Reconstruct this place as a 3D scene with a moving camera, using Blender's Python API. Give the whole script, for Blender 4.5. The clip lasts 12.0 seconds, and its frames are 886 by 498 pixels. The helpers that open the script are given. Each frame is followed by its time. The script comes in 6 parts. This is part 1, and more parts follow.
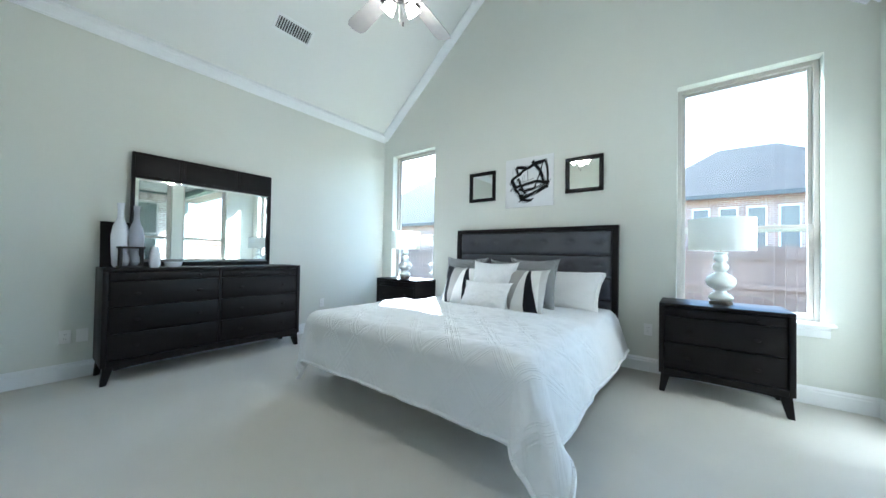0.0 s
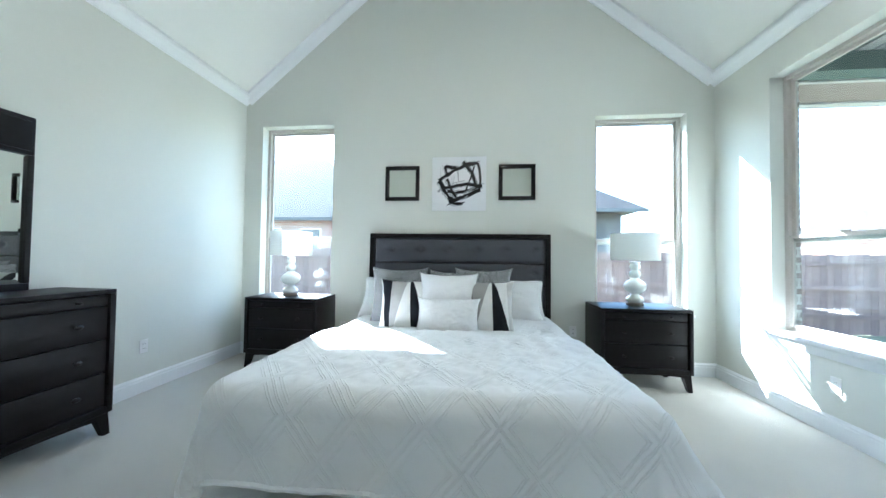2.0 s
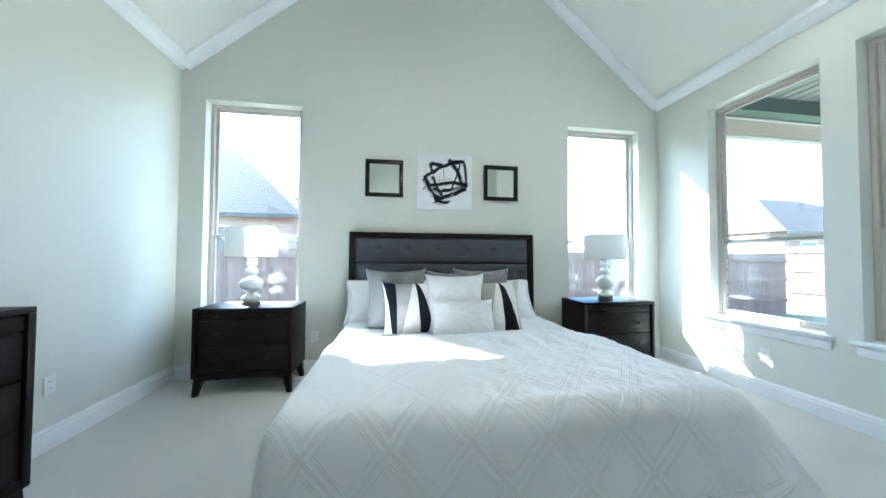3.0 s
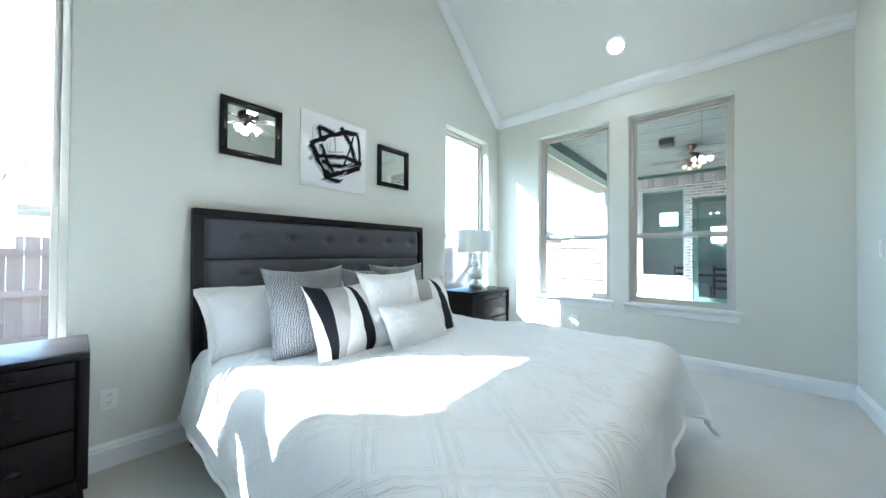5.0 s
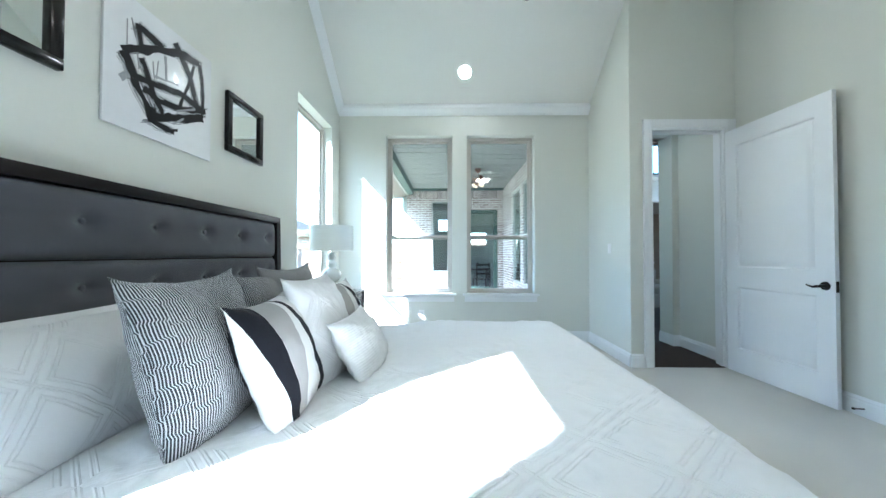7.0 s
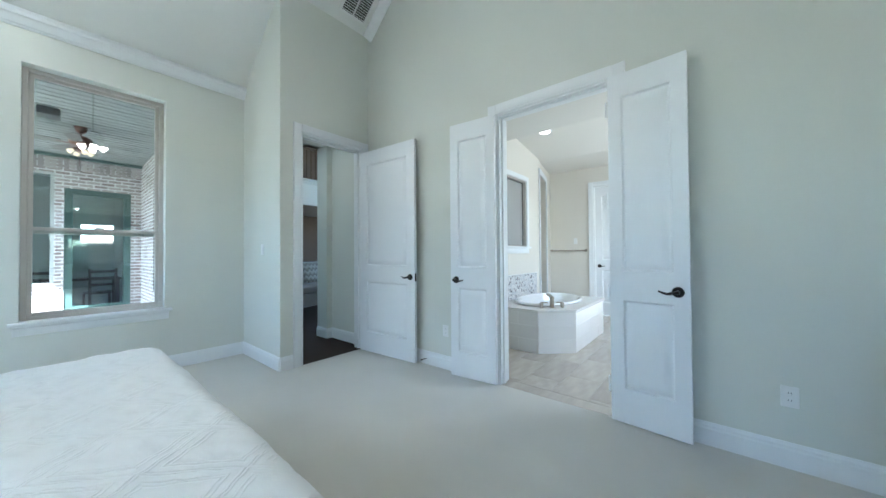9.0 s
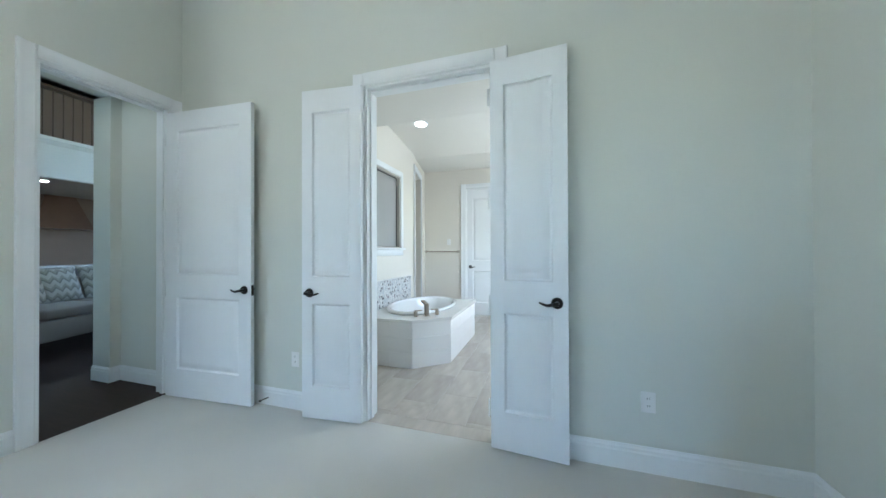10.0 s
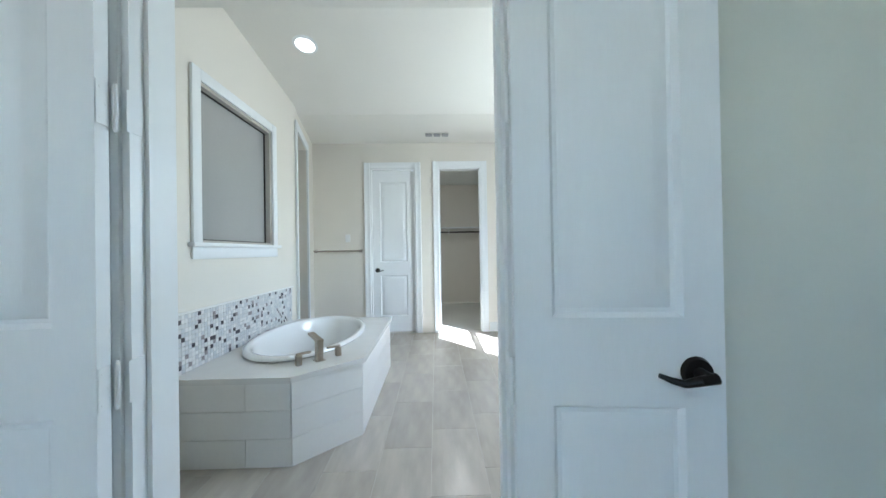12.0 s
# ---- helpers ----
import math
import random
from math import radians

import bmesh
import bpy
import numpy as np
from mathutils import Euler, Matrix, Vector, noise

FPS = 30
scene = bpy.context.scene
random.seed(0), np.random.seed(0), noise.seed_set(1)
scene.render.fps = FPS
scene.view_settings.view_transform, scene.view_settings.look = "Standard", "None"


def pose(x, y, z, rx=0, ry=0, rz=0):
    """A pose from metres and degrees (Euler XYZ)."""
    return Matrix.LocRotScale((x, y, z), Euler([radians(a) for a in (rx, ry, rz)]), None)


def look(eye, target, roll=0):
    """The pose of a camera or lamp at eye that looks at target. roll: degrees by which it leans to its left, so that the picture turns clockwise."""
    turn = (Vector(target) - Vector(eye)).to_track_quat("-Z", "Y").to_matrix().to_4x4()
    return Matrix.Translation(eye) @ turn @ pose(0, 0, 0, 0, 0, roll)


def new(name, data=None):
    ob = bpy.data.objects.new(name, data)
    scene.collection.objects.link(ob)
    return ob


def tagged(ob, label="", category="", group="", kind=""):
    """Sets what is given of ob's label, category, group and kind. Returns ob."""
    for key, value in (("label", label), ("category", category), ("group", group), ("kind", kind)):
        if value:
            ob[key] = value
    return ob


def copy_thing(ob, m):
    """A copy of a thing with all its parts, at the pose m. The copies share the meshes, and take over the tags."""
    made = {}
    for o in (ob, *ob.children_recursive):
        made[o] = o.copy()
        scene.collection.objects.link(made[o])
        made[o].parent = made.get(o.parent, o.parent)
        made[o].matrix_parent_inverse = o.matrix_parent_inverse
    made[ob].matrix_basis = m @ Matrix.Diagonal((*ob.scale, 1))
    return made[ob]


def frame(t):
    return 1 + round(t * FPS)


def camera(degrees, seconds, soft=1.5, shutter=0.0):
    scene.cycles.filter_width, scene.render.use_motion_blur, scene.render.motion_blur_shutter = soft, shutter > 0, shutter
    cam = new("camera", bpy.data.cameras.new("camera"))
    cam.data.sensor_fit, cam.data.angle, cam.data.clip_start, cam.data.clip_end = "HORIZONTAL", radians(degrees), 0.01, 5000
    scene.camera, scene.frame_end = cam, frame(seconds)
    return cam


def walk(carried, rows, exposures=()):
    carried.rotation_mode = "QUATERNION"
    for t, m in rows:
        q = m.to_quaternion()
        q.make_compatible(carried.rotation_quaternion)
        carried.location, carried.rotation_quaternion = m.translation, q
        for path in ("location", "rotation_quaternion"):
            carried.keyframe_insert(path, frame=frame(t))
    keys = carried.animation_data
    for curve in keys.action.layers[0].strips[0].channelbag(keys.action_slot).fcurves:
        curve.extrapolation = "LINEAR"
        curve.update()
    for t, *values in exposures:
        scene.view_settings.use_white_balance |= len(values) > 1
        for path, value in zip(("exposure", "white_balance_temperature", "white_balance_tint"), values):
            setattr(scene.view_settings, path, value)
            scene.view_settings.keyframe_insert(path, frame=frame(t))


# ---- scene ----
cam = camera(108.2, 12.0)
PATH = [
    (0, (-0.23, 0.485, 1.143), (-1.445, 2.073, 1.176), 1.0),
    (0.5, (-0.478, 0.523, 1.167), (-1.424, 2.284, 1.197), 1.0),
    (1, (-0.816, 0.581, 1.197), (-1.508, 2.457, 1.238), 1.0),
    (1.5, (-1.186, 0.607, 1.216), (-1.646, 2.553, 1.263), 0.9),
    (2, (-1.59, 0.633, 1.225), (-1.813, 2.62, 1.273), 0.8),
    (2.5, (-2.003, 0.68, 1.224), (-1.967, 2.679, 1.272), 0.6),
    (2.7, (-2.167, 0.713, 1.222), (-2.024, 2.708, 1.272), 0.5),
    (4.5, (-3.208, 1.403, 1.174), (-1.989, 2.988, 1.221), 0.1),
    (5, (-3.331, 1.739, 1.206), (-1.826, 3.056, 1.23), 0.3),
    (5.5, (-3.393, 2.087, 1.184), (-1.666, 3.094, 1.216), 0.2),
    (6, (-3.448, 2.434, 1.184), (-1.565, 3.106, 1.217), 0.2),
    (6.5, (-3.492, 2.754, 1.18), (-1.519, 3.082, 1.21), 0.3),
    (6.7, (-3.485, 2.847, 1.179), (-1.497, 3.058, 1.211), 0.2),
    (8.3, (-3.501, 2.62, 1.183), (-1.771, 1.616, 1.213), -0.3),
    (8.5, (-3.488, 2.564, 1.181), (-1.878, 1.378, 1.212), -0.4),
    (9, (-3.467, 2.381, 1.19), (-2.192, 0.84, 1.219), -0.4),
    (9.5, (-3.383, 2.165, 1.208), (-2.476, 0.382, 1.233), -0.2),
    (10, (-3.252, 1.875, 1.244), (-2.645, -0.031, 1.257), -0.2),
    (10.5, (-3.105, 1.571, 1.257), (-2.744, -0.396, 1.27), -0.2),
    (11, (-2.973, 1.214, 1.246), (-2.788, -0.777, 1.257), -0.5),
    (11.5, (-2.854, 0.891, 1.236), (-2.807, -1.108, 1.241), -0.9),
    (12, (-2.746, 0.591, 1.213), (-2.789, -1.408, 1.225), -0.9),
]
walk(cam, [(t, look(eye, target, roll)) for t, eye, target, roll in PATH], exposures=[(0, 3.53, 5290, 5), (6.5, 3.54, 5280, 5), (9, 3.43, 5270, 5), (10, 3.40, 5290, 5), (12, 3.18, 5340, 5)])

# ---- world and sun ----
SUN_WAY = Vector((0.86, -1.0, -1.045)).normalized()
world = bpy.data.worlds.new("sky")
scene.world = world
world.use_nodes = True
wn = world.node_tree
sky = wn.nodes.new("ShaderNodeTexSky")
sky.sky_type, sky.sun_disc = "NISHITA", False
sky.sun_elevation, sky.sun_rotation = radians(38.4), radians(-40.7)
wn.nodes["Background"].inputs["Strength"].default_value = 0.15
wn.links.new(sky.outputs[0], wn.nodes["Background"].inputs["Color"])
sun_data = bpy.data.lights.new("sun", "SUN")
sun_data.energy, sun_data.angle, sun_data.color = 5.0, radians(0.5), (1.0, 0.96, 0.9)
sun = new("sun", sun_data)
sun.rotation_euler = SUN_WAY.to_track_quat("-Z", "Y").to_euler()

# area lamps replace sky light at two unseen windows; living one raised for the hall
for name, at, w, h, power in (("bath_window_light", pose(-4.52, -2.19, 1.65, 0, -90, 0), 1.35, 1.05, 4.3), ("living_window_light", pose(4.5, -6.05, 2.75, 90, 0, 180), 2.9, 3.6, 260.0)):
    ld = bpy.data.lights.new(name, "AREA")
    ld.shape, ld.size, ld.size_y, ld.energy, ld.color = "RECTANGLE", w, h, power, (1.0, 0.97, 0.92)
    new(name, ld).matrix_basis = at

# ---- plan, in metres ----
WX, EX, NY, SY = -4.52, 0.905, 4.335, -0.20      # bedroom walls
JX, JY = -0.082, 0.912                            # entry wall and the return beside it
SPRING, SLOPE, RIDGE = 3.18, 0.833, -1.8075      # vault
HEAD, SILL, RAIL = 2.815, 0.64, 1.40             # windows
BX, BFAR, BW = -1.25, -4.2, -4.5                 # bathroom: tub wall, far wall, outer wall


def vault(x):
    return SPRING + SLOPE * (min(x - WX, EX - x))


# ---- materials ----
def material(name, colour, rough=0.6, metal=0.0, vary=0.06, grain=40.0, blotch=3.0, bump=0.0, bump_scale=200.0, stretch=(1, 1, 1), spec=0.5,
             sheen=0.0, random_piece=0.0, coat=0.0):
    m = bpy.data.materials.new(name)
    m.use_nodes = True
    nt = m.node_tree
    b = nt.nodes["Principled BSDF"]
    b.inputs["Roughness"].default_value, b.inputs["Metallic"].default_value = rough, metal
    b.inputs["Specular IOR Level"].default_value = spec
    b.inputs["Sheen Weight"].default_value = sheen
    b.inputs["Coat Weight"].default_value = coat
    tc = nt.nodes.new("ShaderNodeTexCoord")
    mp = nt.nodes.new("ShaderNodeMapping")
    mp.inputs["Scale"].default_value = stretch
    nt.links.new(tc.outputs["Object"], mp.inputs["Vector"])
    fine, broad = nt.nodes.new("ShaderNodeTexNoise"), nt.nodes.new("ShaderNodeTexNoise")
    fine.inputs["Scale"].default_value, fine.inputs["Detail"].default_value = grain, 5
    broad.inputs["Scale"].default_value, broad.inputs["Detail"].default_value = blotch, 3
    add = nt.nodes.new("ShaderNodeMath")
    add.operation = "ADD"
    for n, i in ((fine, 0), (broad, 1)):
        nt.links.new(mp.outputs[0], n.inputs["Vector"])
        nt.links.new(n.outputs["Fac"], add.inputs[i])
    ramp = nt.nodes.new("ShaderNodeMapRange")
    ramp.inputs["From Min"].default_value, ramp.inputs["From Max"].default_value = 0.6, 1.4
    ramp.inputs["To Min"].default_value, ramp.inputs["To Max"].default_value = 1 - vary, 1 + vary
    nt.links.new(add.outputs[0], ramp.inputs["Value"])
    hsv = nt.nodes.new("ShaderNodeHueSaturation")
    hsv.inputs["Color"].default_value = (*colour, 1)
    value = ramp.outputs[0]
    if random_piece:
        info = nt.nodes.new("ShaderNodeObjectInfo")
        pr = nt.nodes.new("ShaderNodeMapRange")
        pr.inputs["To Min"].default_value, pr.inputs["To Max"].default_value = 1 - random_piece, 1 + random_piece
        nt.links.new(info.outputs["Random"], pr.inputs["Value"])
        mul = nt.nodes.new("ShaderNodeMath")
        mul.operation = "MULTIPLY"
        nt.links.new(pr.outputs[0], mul.inputs[0])
        nt.links.new(value, mul.inputs[1])
        value = mul.outputs[0]
    nt.links.new(value, hsv.inputs["Value"])
    nt.links.new(hsv.outputs[0], b.inputs["Base Color"])
    if bump:
        bn, bu = nt.nodes.new("ShaderNodeTexNoise"), nt.nodes.new("ShaderNodeBump")
        bn.inputs["Scale"].default_value, bn.inputs["Detail"].default_value = bump_scale, 4
        bu.inputs["Strength"].default_value, bu.inputs["Distance"].default_value = bump, 0.004
        nt.links.new(mp.outputs[0], bn.inputs["Vector"])
        nt.links.new(bn.outputs["Fac"], bu.inputs["Height"])
        nt.links.new(bu.outputs[0], b.inputs["Normal"])
    return m


def math_node(nt, op, a, b=None, c=None):
    n = nt.nodes.new("ShaderNodeMath")
    n.operation = op
    for i, v in enumerate((a, b, c)):
        if v is None:
            continue
        if isinstance(v, (int, float)):
            n.inputs[i].default_value = v
        else:
            nt.links.new(v, n.inputs[i])
    return n.outputs[0]


def glass_material(name, tint=(1, 1, 1), gloss=1.0):
    m = bpy.data.materials.new(name)
    m.use_nodes = True
    nt = m.node_tree
    nt.nodes.clear()
    out, mix = nt.nodes.new("ShaderNodeOutputMaterial"), nt.nodes.new("ShaderNodeMixShader")
    clear, shiny, fres = nt.nodes.new("ShaderNodeBsdfTransparent"), nt.nodes.new("ShaderNodeBsdfGlossy"), nt.nodes.new("ShaderNodeLayerWeight")
    clear.inputs["Color"].default_value = (*tint, 1)
    shiny.inputs["Roughness"].default_value = 0.01
    fres.inputs["Blend"].default_value = 0.5
    steep = math_node(nt, "POWER", fres.outputs["Facing"], 4.5)
    nt.links.new(math_node(nt, "MINIMUM", math_node(nt, "MULTIPLY_ADD", steep, 0.8, 0.045 * gloss), 0.95), mix.inputs["Fac"])
    nt.links.new(clear.outputs[0], mix.inputs[1])
    nt.links.new(shiny.outputs[0], mix.inputs[2])
    nt.links.new(mix.outputs[0], out.inputs["Surface"])
    return m


def glow_material(name, colour, strength):
    m = material(name, colour, 0.4)
    b = m.node_tree.nodes["Principled BSDF"]
    b.inputs["Emission Color"].default_value = (*colour, 1)
    b.inputs["Emission Strength"].default_value = strength
    return m


def nodes_of(m):
    return m.node_tree, m.node_tree.nodes["Principled BSDF"]


WALL = material("wall_paint", (0.66, 0.675, 0.622), 0.75, vary=0.012, grain=60, blotch=0.7, bump=0.12, bump_scale=260)
CEIL = material("ceiling_paint", (0.72, 0.73, 0.70), 0.8, vary=0.012, blotch=0.7, bump=0.1, bump_scale=260)
BATHWALL = material("bath_paint", (0.73, 0.695, 0.63), 0.75, vary=0.012, bump=0.12, bump_scale=260)
TRIM = material("white_trim", (0.80, 0.82, 0.83), 0.35, vary=0.012, blotch=1.5)
DOORPAINT = material("door_paint", (0.80, 0.82, 0.84), 0.38, vary=0.015, grain=25, blotch=1.2, bump=0.05, bump_scale=60, stretch=(6, 6, 1))
CARPET = material("carpet", (0.62, 0.605, 0.56), 0.95, vary=0.09, grain=260, blotch=1.6, bump=0.9, bump_scale=420, sheen=0.2, spec=0.1)
ALMOND = material("window_vinyl", (0.50, 0.47, 0.43), 0.45, vary=0.02)
ESPRESSO = material("espresso_wood", (0.0075, 0.0060, 0.0062), 0.42, vary=0.25, grain=18, blotch=4, bump=0.05, bump_scale=40, stretch=(1, 1, 14), spec=0.2)
KNOBMETAL = material("dark_bronze", (0.02, 0.018, 0.017), 0.3, metal=0.7, vary=0.1)
HEADCLOTH = material("headboard_cloth", (0.082, 0.085, 0.099), 0.85, vary=0.10, grain=700, blotch=5, bump=0.25, bump_scale=900, sheen=0.3, spec=0.2)
SHEET = material("white_cotton", (0.80, 0.81, 0.82), 0.85, vary=0.02, grain=500, bump=0.15, bump_scale=700, sheen=0.15, spec=0.2)
LAMPGLASS = material("milk_glass", (0.82, 0.86, 0.84), 0.12, vary=0.01, spec=0.6, coat=0.5)
NICKEL = material("brushed_nickel", (0.42, 0.37, 0.31), 0.32, metal=1.0, vary=0.06, grain=200, stretch=(1, 1, 20))
PORCELAIN = material("porcelain", (0.83, 0.83, 0.82), 0.12, vary=0.008, coat=0.4)
QUARTZ = material("deck_quartz", (0.72, 0.71, 0.69), 0.22, vary=0.04, grain=9, blotch=5)
TUBTILE = material("tub_tile", (0.76, 0.75, 0.73), 0.3, vary=0.02, random_piece=0.02)
GROUT = material("grout", (0.52, 0.49, 0.45), 0.9, vary=0.05)
PALEGROUT = material("pale_grout", (0.64, 0.63, 0.61), 0.9, vary=0.04)
PLATE = material("switch_plate", (0.80, 0.80, 0.79), 0.35, vary=0.01)
DARK = material("dark_slot", (0.02, 0.02, 0.02), 0.7)
GLASS = glass_material("window_glass", (0.93, 0.98, 0.97), 1.6)
SMOKED = material("privacy_glass", (0.36, 0.36, 0.355), 0.07, vary=0.02, spec=0.9)
MIRROR = material("mirror_silver", (0.88, 0.92, 0.90), 0.012, metal=1.0, vary=0.0)
GRILLE = material("vent_enamel", (0.74, 0.75, 0.74), 0.45, vary=0.02)
DUCT = material("duct_shadow", (0.06, 0.06, 0.06), 0.8)
HALLWOOD = material("hall_oak_dark", (0.032, 0.018, 0.013), 0.5, spec=0.2, vary=0.35, grain=14, blotch=3, stretch=(1, 10, 1), random_piece=0.25)
CANLIGHT = glow_material("can_lens", (1.0, 0.93, 0.82), 18.0)
BULB = glow_material("fan_light_glass", (1.0, 0.84, 0.68), 8.2)
PATIOBULB = glow_material("patio_light_glass", (1.0, 0.78, 0.52), 0.075)

# ---- helpers for meshes ----
def box(bm, x0, x1, y0, y1, z0, z1, bevel=0.0, seg=2):
    vs = [bm.verts.new((x, y, z)) for x in (x0, x1) for y in (y0, y1) for z in (z0, z1)]
    fs = [bm.faces.new([vs[i] for i in q]) for q in ((0, 1, 3, 2), (4, 6, 7, 5), (0, 4, 5, 1), (2, 3, 7, 6), (0, 2, 6, 4), (1, 5, 7, 3))]
    if bevel:
        edges = list({e for f in fs for e in f.edges})
        bmesh.ops.bevel(bm, geom=edges, offset=bevel, segments=seg, affect="EDGES", profile=0.5)
    return vs


def hexa(bm, pts):
    """Eight corners: four of the bottom, then four of the top, both round the same way."""
    vs = [bm.verts.new(p) for p in pts]
    for q in ((3, 2, 1, 0), (4, 5, 6, 7), (0, 1, 5, 4), (1, 2, 6, 5), (2, 3, 7, 6), (3, 0, 4, 7)):
        bm.faces.new([vs[i] for i in q])


def lathe(bm, profile, seg=28, centre=(0, 0), sx=1.0, sy=1.0):
    rings = []
    for r, z in profile:
        rings.append([bm.verts.new((centre[0] + sx * r * math.cos(a), centre[1] + sy * r * math.sin(a), z))
                      for a in (2 * math.pi * i / seg for i in range(seg))])
    for lo, hi in zip(rings, rings[1:]):
        for i in range(seg):
            j = (i + 1) % seg
            bm.faces.new((lo[i], lo[j], hi[j], hi[i]))
    bm.faces.new(list(reversed(rings[0])))
    bm.faces.new(rings[-1])


def rod(bm, a, b, r0, r1=None, seg=16):
    """A round bar from a to b."""
    a, b = Vector(a), Vector(b)
    r1 = r0 if r1 is None else r1
    way = (b - a).normalized()
    side = way.orthogonal().normalized()
    up = way.cross(side)
    rings = [[bm.verts.new(p + r * (math.cos(t) * side + math.sin(t) * up)) for t in (2 * math.pi * i / seg for i in range(seg))]
             for p, r in ((a, r0), (b, r1))]
    for i in range(seg):
        j = (i + 1) % seg
        bm.faces.new((rings[0][i], rings[0][j], rings[1][j], rings[1][i]))
    bm.faces.new(list(reversed(rings[0])))
    bm.faces.new(rings[1])


def extrude(bm, profile, a, b, out, up):
    """A profile of (out, up) pairs swept straight from a to b."""
    a, b, out, up = Vector(a), Vector(b), Vector(out), Vector(up)
    ends = [[bm.verts.new(p + o * out + u * up) for o, u in profile] for p in (a, b)]
    n = len(profile)
    for i in range(n):
        j = (i + 1) % n
        bm.faces.new((ends[0][i], ends[0][j], ends[1][j], ends[1][i]))
    bm.faces.new(list(reversed(ends[0])))
    bm.faces.new(ends[1])


def mesh_of(name, bm, mat, smooth=None):
    bmesh.ops.recalc_face_normals(bm, faces=bm.faces[:])
    me = bpy.data.meshes.new(name)
    bm.to_mesh(me)
    bm.free()
    me.materials.append(mat)
    if smooth is not None:
        for p in me.polygons:
            p.use_smooth = True
        me.set_sharp_from_angle(angle=radians(smooth))
    return me


def part(name, bm, mat, parent, label="", smooth=28):
    ob = new(name, mesh_of(name, bm, mat, smooth))
    ob.parent = parent
    return tagged(ob, label)


def thing(name, label, category, at=None, group="", kind=""):
    ob = new(name)
    ob.empty_display_size = 0.1
    if at is not None:
        ob.matrix_basis = at
    return tagged(ob, label, category, group, kind)


def structure(name, bm, mat, label, category="", smooth=None):
    return tagged(new(name, mesh_of(name, bm, mat, smooth)), label, category or name.split("_")[0], "", "structure")


def boxed(*args, **kw):
    bm = bmesh.new()
    box(bm, *args, **kw)
    return bm


# ---- bedroom shell ----
def gable_wall(name, y0, y1, x_from, x_to, holes, mat, label):
    """A wall along x under the vault; holes: (x0, x1, z0, z1)."""
    bm = bmesh.new()
    cuts = sorted({x_from, x_to, *([RIDGE] if x_from < RIDGE < x_to else []), *[v for h in holes for v in h[:2]]})
    for a, b in zip(cuts, cuts[1:]):
        z = 0.0
        for h in holes:
            if h[0] <= a and b <= h[1]:
                if h[2] > 0:
                    box(bm, a, b, y0, y1, 0, h[2])
                z = h[3]
        hexa(bm, [(a, y0, z), (b, y0, z), (b, y1, z), (a, y1, z), (a, y0, vault(a) + 0.02), (b, y0, vault(b) + 0.02), (b, y1, vault(b) + 0.02), (a, y1, vault(a) + 0.02)])
    return structure(name, bm, mat, label, "wall")


def flat_wall(name, axis, c0, c1, lo, hi, top, holes, mat, label, bottom=0.0):
    """A straight wall: axis 'x' runs along x between y = c0 and c1, axis 'y' along y between x = c0 and c1."""
    bm = bmesh.new()

    def slab(a, b, z0, z1):
        if axis == "x":
            box(bm, a, b, c0, c1, z0, z1)
        else:
            box(bm, c0, c1, a, b, z0, z1)
    cuts = sorted({lo, hi, *[v for h in holes for v in h[:2]]})
    for a, b in zip(cuts, cuts[1:]):
        z = bottom
        for h in holes:
            if h[0] <= a and b <= h[1]:
                if h[2] > bottom:
                    slab(a, b, bottom, h[2])
                z = h[3]
        if z < top:
            slab(a, b, z, top)
    return structure(name, bm, mat, label, "wall")


N_WINDOWS = [(-4.29, -3.36), (-0.32, 0.625)]
E_WINDOWS = [(1.65, 2.573), (2.775, 3.685)]
gable_wall("wall_north", NY, NY + 0.17, WX - 0.17, EX + 0.17, [(a, b, SILL, HEAD) for a, b in N_WINDOWS], WALL, "pale grey-green painted gable wall with two windows")
gable_wall("wall_south", SY - 0.14, SY, WX - 0.17, JX, [(-2.94, -1.99, 0.0, 2.46)], WALL, "pale grey-green painted gable wall with double bathroom doorway")
flat_wall("wall_west", "y", WX - 0.17, WX, SY - 0.14, NY, SPRING + 0.02, [], WALL, "plain pale grey-green painted wall")
flat_wall("wall_east", "y", EX, EX + 0.17, JY - 0.14, NY, SPRING + 0.02, [(a, b, SILL - 0.02, HEAD) for a, b in E_WINDOWS], WALL, "pale grey-green painted wall with two tall windows")
flat_wall("wall_entry", "y", JX, JX + 0.14, SY - 0.14, JY - 0.14, vault(JX) + 0.1, [(-0.095, 0.688, 0.0, 2.515)], WALL, "pale grey-green painted wall with the entry doorway")
bm = bmesh.new()
hexa(bm, [(JX, JY - 0.14, 0), (EX, JY - 0.14, 0), (EX, JY, 0), (JX, JY, 0), (JX, JY - 0.14, vault(JX) + 0.05), (EX, JY - 0.14, vault(EX) + 0.02), (EX, JY, vault(EX) + 0.02), (JX, JY, vault(JX) + 0.05)])
structure("wall_return", bm, WALL, "short painted return wall beside the entry door", "wall")

